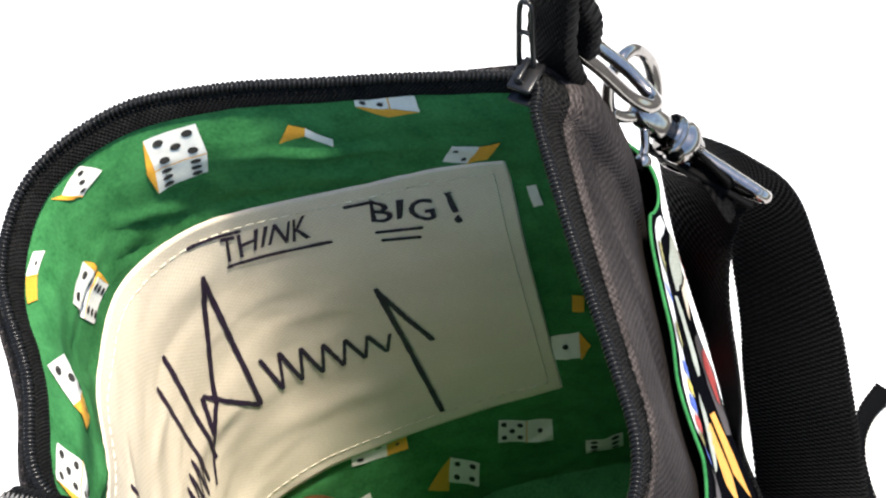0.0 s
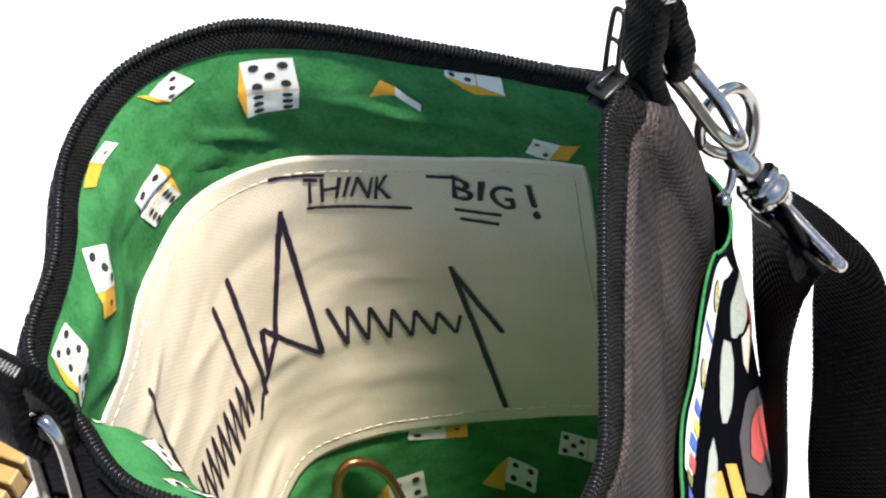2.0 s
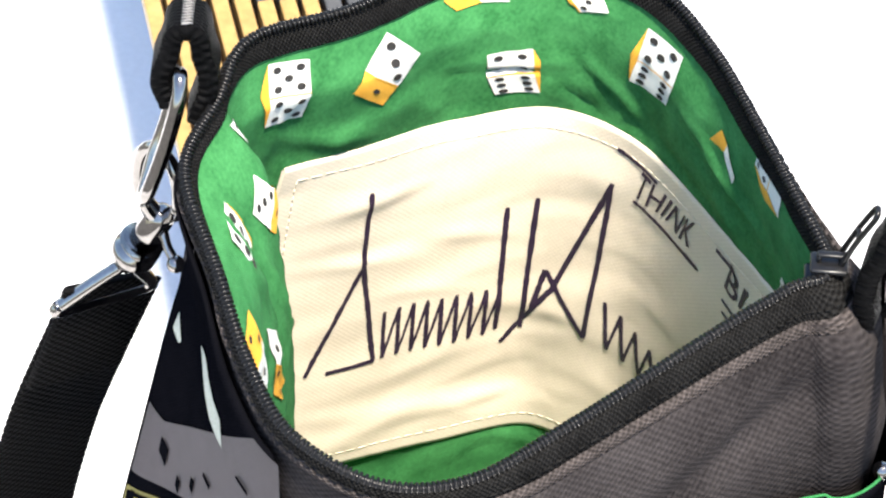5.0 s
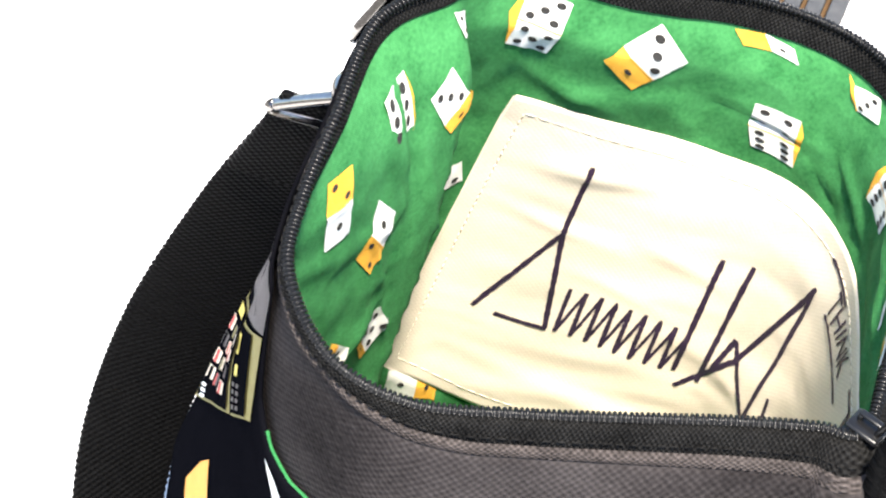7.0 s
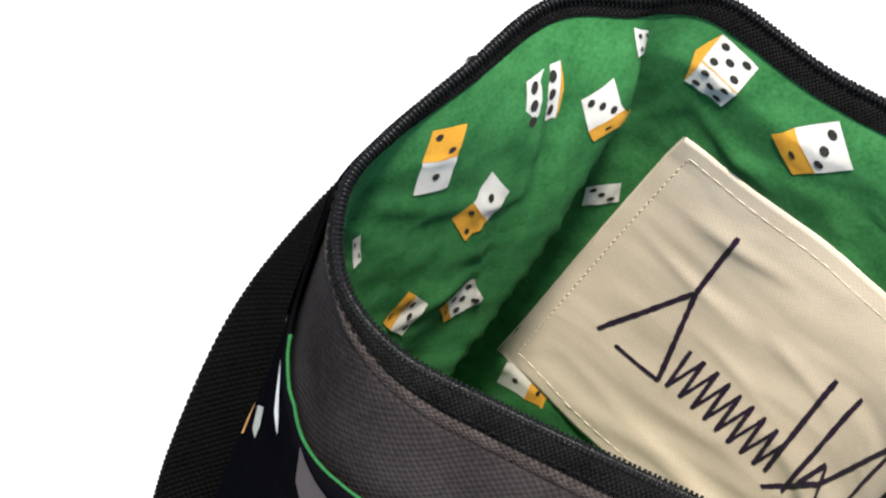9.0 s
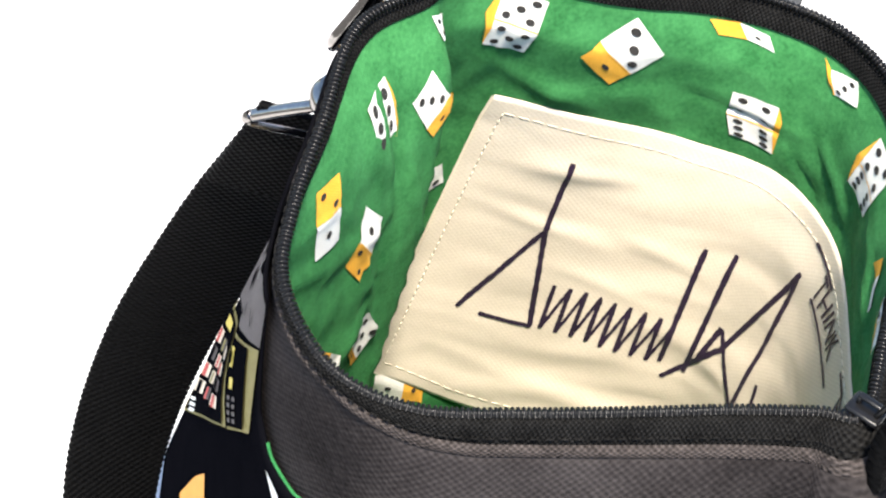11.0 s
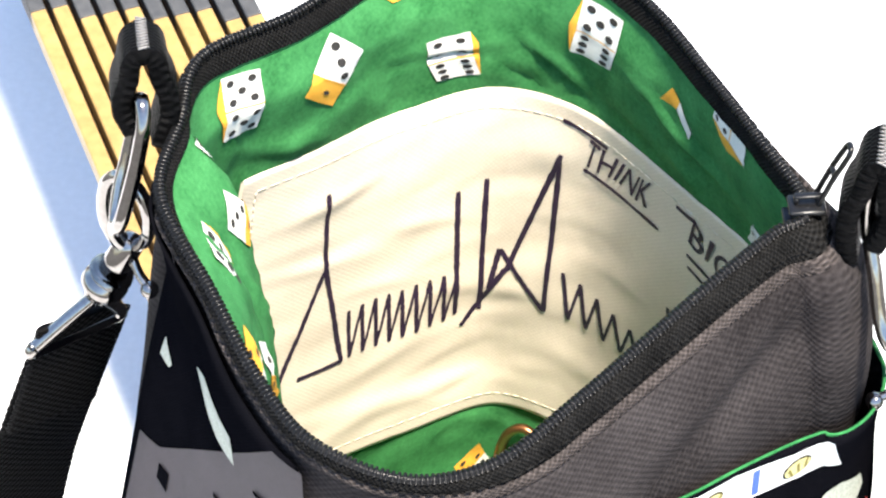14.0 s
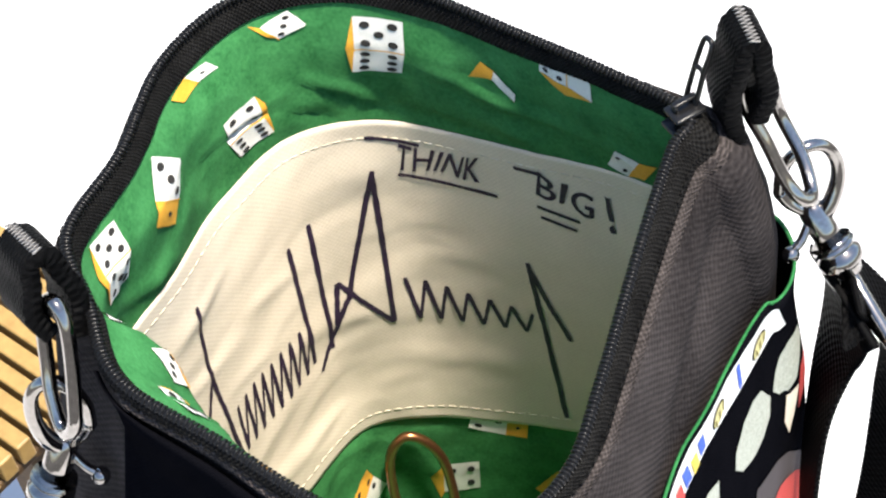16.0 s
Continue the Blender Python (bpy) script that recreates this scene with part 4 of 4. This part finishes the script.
def clasp(strap, collar, axis, across, loop_end, loop_far, hook, reach):
    """A nickel swivel clasp along its axis from the collar; across points away from the lever, loop_end and loop_far are the ends of its strap loop, hook the course of its bent wire, reach the barrel's length."""
    ob = new("swivel_clasp")
    ob.parent = strap
    tagged(ob, "polished nickel swivel clasp")
    up_ = Vector(axis).normalized()
    P = lambda pts: placed(collar, tuple(up_.cross(Vector(across)).cross(up_)), tuple(up_), pts)
    bm = bmesh.new()
    hook_r = [0.0030, 0.0027, 0.0024, 0.0022, 0.0020, 0.0019, 0.0019, 0.0019, 0.0019, 0.0018]
    tube(bm, smooth_path(hook, 60), [float(np.interp(9 * q / 59, range(10), hook_r)) for q in range(60)], 12)
    part("hook", bm, STEEL, ob)
    tip = Vector(hook[-1])
    root = Vector(P([(-0.0016, 0.027 * reach, 0)])[0])
    wire_loop("gate", [tuple(tip), tuple(tip * 0.5 + root * 0.5 + (tip - Vector(hook[3])).normalized() * 0.0008), tuple(root)], 0.0019, STEEL, ob, n=14, closed=False)
    bm = bmesh.new()
    prof = [(0.031, 0.0016), (0.0295, 0.0032), (0.026, 0.0040), (0.016, 0.0042), (0.0075, 0.0042), (0.0068, 0.0048), (0.0060, 0.0062), (0.0045, 0.0065), (0.0035, 0.0054), (0.0028, 0.0055), (0.0018, 0.0066), (-0.0010, 0.0066), (-0.0022, 0.0056), (-0.0030, 0.0045), (-0.0050, 0.0040), (-0.0060, 0.0026)]
    tube(bm, P([(0, b * (reach if b > 0.0065 else 1.0), 0) for b, r in prof]), [r for b, r in prof], 22)
    part("swivel_barrel", bm, STEEL, ob)
    a = Vector(P([(0, -0.0045, 0)])[0])
    e = Vector(loop_end)
    side = e - a
    down = (-up_).normalized()
    side_flat = side - down * side.dot(down)
    far = Vector(loop_far)
    low = down * 0.004
    wire_loop("strap_loop", [tuple(a), tuple(a * 0.5 + e * 0.5), tuple(e - side_flat * 0.06), tuple(e + low * 0.35), tuple(e + low - side_flat * 0.08), tuple((e + far) / 2 + low), tuple(far + low + side_flat * 0.08), tuple(far + low * 0.35), tuple(far + side_flat * 0.06), tuple(a * 0.5 + far * 0.5), tuple(a)], 0.0021, STEEL, ob, n=90, closed=False)
    wire_loop("lever", P([(-0.0030, 0.0215 * reach, 0), (-0.0070, 0.0175 * reach, 0), (-0.0110, 0.0160 * reach, 0)]), 0.0014, STEEL, ob, n=10, closed=False)
    bm = bmesh.new()
    bmesh.ops.create_uvsphere(bm, u_segments=14, v_segments=10, radius=0.0026, matrix=Matrix.Translation(P([(-0.0118, 0.0152 * reach, 0)])[0]))
    part("lever_knob", bm, STEEL, ob)
    return ob


Z = RIM
hanger((-0.0845, 0.0267, Z + 0.0059), (-0.0827, 0.0316, Z + 0.0320), (-0.132, 0.870, -0.476), 0.0152, 0.98, hole=1.2, rise=0.006)
hanger((0.0984, -0.0070, Z - 0.0142), (0.1001, -0.0107, Z + 0.0225), (-0.085, -0.594, 0.80), 0.0138, 0.75, tail=0.004, hole=1.3, rise=0.006)
wire_loop("ring", [(-0.0836, 0.0200, Z + 0.0205), (-0.0836, 0.0155, Z + 0.0160), (-0.0862, 0.0128, Z + 0.0060), (-0.0895, 0.0103, Z - 0.0040), (-0.0921, 0.0088, Z - 0.0111), (-0.0942, 0.0115, Z - 0.0168), (-0.0946, 0.0165, Z - 0.0175), (-0.0930, 0.0212, Z - 0.0110), (-0.0905, 0.0245, Z - 0.0040), (-0.0875, 0.0272, Z + 0.0060), (-0.0850, 0.0252, Z + 0.0155)],
          0.0020, STEEL, bag, "polished nickel oval ring", n=84)
wire_loop("ring", [(0.0986, -0.0093, Z + 0.0085), (0.0990, -0.0082, Z - 0.0074), (0.1011, -0.0144, Z - 0.0205), (0.1026, -0.0196, Z - 0.0316), (0.1045, -0.0232, Z - 0.0370), (0.1075, -0.0238, Z - 0.0398), (0.1101, -0.0205, Z - 0.0407), (0.1127, -0.0127, Z - 0.0358), (0.1124, -0.0034, Z - 0.0255), (0.1106, -0.0030, Z - 0.0098), (0.1060, -0.0065, Z + 0.0042), (0.1022, -0.0088, Z + 0.0095)],
          0.0020, STEEL, bag, "polished nickel oval ring", n=84)

# zipper slider with its pull
bm = bmesh.new()
box(bm, (0.0790, -0.0075, Z - 0.0050), (0.0885, -0.0003, Z - 0.0036), 0.0006)
box(bm, (0.0780, -0.0078, Z - 0.0098), (0.0880, 0.0000, Z - 0.0084), 0.0006)
box(bm, (0.0818, -0.0052, Z - 0.0086), (0.0860, -0.0024, Z - 0.0048), 0.0006)
box(bm, (0.0862, -0.0046, Z - 0.0037), (0.0878, -0.0022, Z - 0.0018), 0.0005)
box(bm, (0.0804, -0.0046, Z - 0.0037), (0.0818, -0.0022, Z - 0.0018), 0.0005)
box(bm, (0.0804, -0.0044, Z - 0.0020), (0.0878, -0.0024, Z - 0.0010), 0.0004)
slider = part("zipper_slider", bm, BLACK_METAL, bag, "black metal zipper slider")
wire_loop("pull_tab", [(0.0860, -0.0004, Z - 0.0060), (0.0895, -0.0008, Z + 0.005), (0.0930, -0.0012, Z + 0.0135), (0.0936, -0.0030, Z + 0.0150), (0.0930, -0.0048, Z + 0.0135), (0.0895, -0.0048, Z + 0.005), (0.0860, -0.0044, Z - 0.0060), (0.0854, -0.0024, Z - 0.0073)], 0.0008, BLACK_METAL, slider)
wire_loop("pull_rung", [(0.0898, -0.0008, Z + 0.0060), (0.0900, -0.0028, Z + 0.0065), (0.0898, -0.0048, Z + 0.0060)], 0.0007, BLACK_METAL, slider, n=8, closed=False)

# ---- shoulder strap ----
strap = thing("shoulder_strap", "black nylon shoulder strap with nickel clasps hooked to the bag", "strap")
clasp(strap, (-0.1031, 0.0293, Z - 0.0569), (0.50, 0.03, 0.86), (-0.70, 0.60, 0.35), (-0.1239, 0.0230, Z - 0.0736), (-0.1012, 0.0375, Z - 0.0765), reach=0.66,
      hook=[(-0.0950, 0.0296, Z - 0.0425), (-0.0972, 0.0293, Z - 0.0387), (-0.0989, 0.0282, Z - 0.0310), (-0.0988, 0.0278, Z - 0.0220), (-0.0966, 0.0268, Z - 0.0140), (-0.0922, 0.0243, Z - 0.0102), (-0.0880, 0.0212, Z - 0.0135), (-0.0865, 0.0194, Z - 0.0200), (-0.0872, 0.0198, Z - 0.0275)])
clasp(strap, (0.1184, -0.0202, Z - 0.0768), (-0.145, 0.560, 0.80), (0.90, 0.10, 0.20), (0.1180, -0.0414, Z - 0.0896), (0.1182, -0.0120, Z - 0.0880), reach=0.66,
      hook=[(0.1168, -0.0115, Z - 0.0660), (0.1201, -0.0128, Z - 0.0623), (0.1242, -0.0118, Z - 0.0550), (0.1250, -0.0104, Z - 0.0480), (0.1222, -0.0092, Z - 0.0415), (0.1171, -0.0083, Z - 0.0391), (0.1120, -0.0070, Z - 0.0420), (0.1095, -0.0062, Z - 0.0480), (0.1086, -0.0060, Z - 0.0545)])


def edged_band(name, left, right, n=640, thick=0.0018, label=""):
    """Webbing between two edge curves, with the small scallops of its selvage."""
    a, b = smooth_path(left, n), smooth_path(right, n)
    bm = bmesh.new()
    ribbon(bm, [(p + q) / 2 for p, q in zip(a, b)], [float(np.linalg.norm(p - q)) + 0.0005 * math.sin(k * 2 * math.pi / 6) for k, (p, q) in enumerate(zip(a, b))], thick, [tuple(q - p) for p, q in zip(a, b)])
    return part(name, bm, WEBBING, strap, label)


edged_band("webbing", [(-0.1222, 0.0254, 0.2325), (-0.1444, 0.0257, 0.1687), (-0.1644, 0.0189, 0.1005), (-0.1631, 0.0006, 0.0504), (-0.1410, -0.0231, 0.0014), (-0.1142, -0.0419, -0.0284)],
           [(-0.1006, 0.0410, 0.2175), (-0.1292, 0.0458, 0.1422), (-0.1433, 0.0396, 0.0775), (-0.1428, 0.0244, 0.0308), (-0.1266, -0.0003, -0.0164), (-0.1087, -0.0327, -0.0359)])
edged_band("webbing", [(0.1172, -0.0096, 0.2139), (0.1205, -0.0092, 0.1991), (0.1176, -0.0090, 0.1842), (0.1053, -0.0189, 0.1679), (0.0947, -0.0288, 0.1476), (0.0915, -0.0314, 0.1210), (0.0932, -0.0276, 0.0890), (0.0968, -0.0222, 0.0418), (0.0962, -0.0228, -0.0384)],
           [(0.1106, -0.0441, 0.2186), (0.1136, -0.0375, 0.2112), (0.1122, -0.0354, 0.1957), (0.1012, -0.0361, 0.1767), (0.0938, -0.0383, 0.1532), (0.0913, -0.0369, 0.1245), (0.0908, -0.0330, 0.0913), (0.0929, -0.0341, 0.0428), (0.0913, -0.0378, -0.0386)])
edged_band("webbing", [(0.1193, -0.0144, 0.2264), (0.1284, -0.0309, 0.2080), (0.1340, -0.0417, 0.1888), (0.1325, -0.0479, 0.1627), (0.1281, -0.0536, 0.1259), (0.1231, -0.0568, 0.0885), (0.1157, -0.0605, 0.0413), (0.1092, -0.0653, -0.0389)],
           [(0.1160, -0.0378, 0.2144), (0.1227, -0.0316, 0.1977), (0.1281, -0.0265, 0.1768), (0.1268, -0.0218, 0.1511), (0.1197, -0.0233, 0.1153), (0.1145, -0.0216, 0.0816), (0.1119, -0.0195, 0.0384), (0.1027, -0.0177, -0.0375)])

# the strap's ends, turned back over the clasps' loops and sewn down
edged_band("strap_hem", [(-0.1234, 0.0234, 0.2290), (-0.1298, 0.0232, 0.2110), (-0.1368, 0.0230, 0.1915)], [(-0.1002, 0.0380, 0.2290), (-0.1070, 0.0402, 0.2030), (-0.1158, 0.0420, 0.1770)], 120, 0.0024)
edged_band("strap_hem", [(0.1182, -0.0185, 0.2195), (0.1178, -0.0145, 0.2165), (0.1174, -0.0098, 0.2120)], [(0.1181, -0.0408, 0.2118), (0.1152, -0.0416, 0.2132), (0.1112, -0.0428, 0.2150)], 60, 0.0020)

# the slack of the strap lying on the table
edged_band("webbing", [(0.188, -0.025, GROUND_Z + 0.003), (0.175, -0.023, GROUND_Z + 0.003), (0.163, -0.026, GROUND_Z + 0.003), (0.150, -0.033, GROUND_Z + 0.003), (0.139, -0.042, GROUND_Z + 0.003), (0.131, -0.056, GROUND_Z + 0.003)],
           [(0.183, -0.033, GROUND_Z + 0.003), (0.173, -0.030, GROUND_Z + 0.003), (0.162, -0.031, GROUND_Z + 0.003), (0.152, -0.037, GROUND_Z + 0.003), (0.142, -0.046, GROUND_Z + 0.003), (0.135, -0.059, GROUND_Z + 0.003)], 200)

# ---- a copper wire ring at the bottom of the bag ----
tagged(mesh_object("wire_ring", bmesh.new(), COPPER), "brown copper wire ring lying in the bottom of the bag", "ring")
wr = bpy.data.objects["wire_ring"]
bm = bmesh.new()
ctrl = [np.array(lining_point(u, d, -off)) for u, d, off in ((5.28, 0.226, 0.006), (5.40, 0.211, 0.004), (5.66, 0.2045, 0.004), (5.94, 0.211, 0.004), (6.06, 0.226, 0.006), (6.02, 0.250, 0.012), (5.66, 0.259, 0.016), (5.32, 0.250, 0.012))]
tube(bm, [round_loop(ctrl, k / 64 * 8) for k in range(64)], 0.0017, 10, closed=True)
bm.to_mesh(wr.data)
bm.free()
wr.data.polygons.foreach_set("use_smooth", [True] * len(wr.data.polygons))

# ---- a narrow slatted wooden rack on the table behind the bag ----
rack = thing("slatted_rack", "narrow rack of yellow wooden slats, a cast shadow coloured grey towards one end", "wooden rack")
along, across = Vector((-0.325, 0.946, 0)), Vector((0.946, 0.325, 0))
near = Vector((-0.083, 0.150, 0))
TOP = RIM - 0.205
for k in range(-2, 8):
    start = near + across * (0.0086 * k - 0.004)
    # each slat's far part takes the grey colour that stands in for a shadow
    for a, b, mat in ((0.020, 0.168 + 0.003 * (k % 3) - 0.004 * k, WOOD), (0.168 + 0.003 * (k % 3) - 0.004 * k, 0.36, WOOD_SHADED)):
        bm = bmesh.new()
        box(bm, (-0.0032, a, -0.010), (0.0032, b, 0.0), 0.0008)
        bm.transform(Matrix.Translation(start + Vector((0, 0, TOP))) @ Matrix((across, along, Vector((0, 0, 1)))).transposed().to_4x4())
        part("slat" if mat is WOOD else "shaded_slat", bm, mat, rack, smooth=False)
bm = bmesh.new()
box(bm, (-0.0235, 0.022, -0.0150), (0.0595, 0.355, -0.0105), 0.001)
bm.transform(Matrix.Translation(near + Vector((0, 0, TOP))) @ Matrix((across, along, Vector((0, 0, 1)))).transposed().to_4x4())
part("base_board", bm, WOOD_DARK, rack, smooth=False)
for y in (0.05, 0.30):
    bm = bmesh.new()
    box(bm, (0.008, y, GROUND_Z - TOP), (0.040, y + 0.02, -0.0152), 0.002)
    bm.transform(Matrix.Translation(near + Vector((0, 0, TOP))) @ Matrix((across, along, Vector((0, 0, 1)))).transposed().to_4x4())
    part("cross_bar", bm, WOOD_DARK, rack, smooth=False)
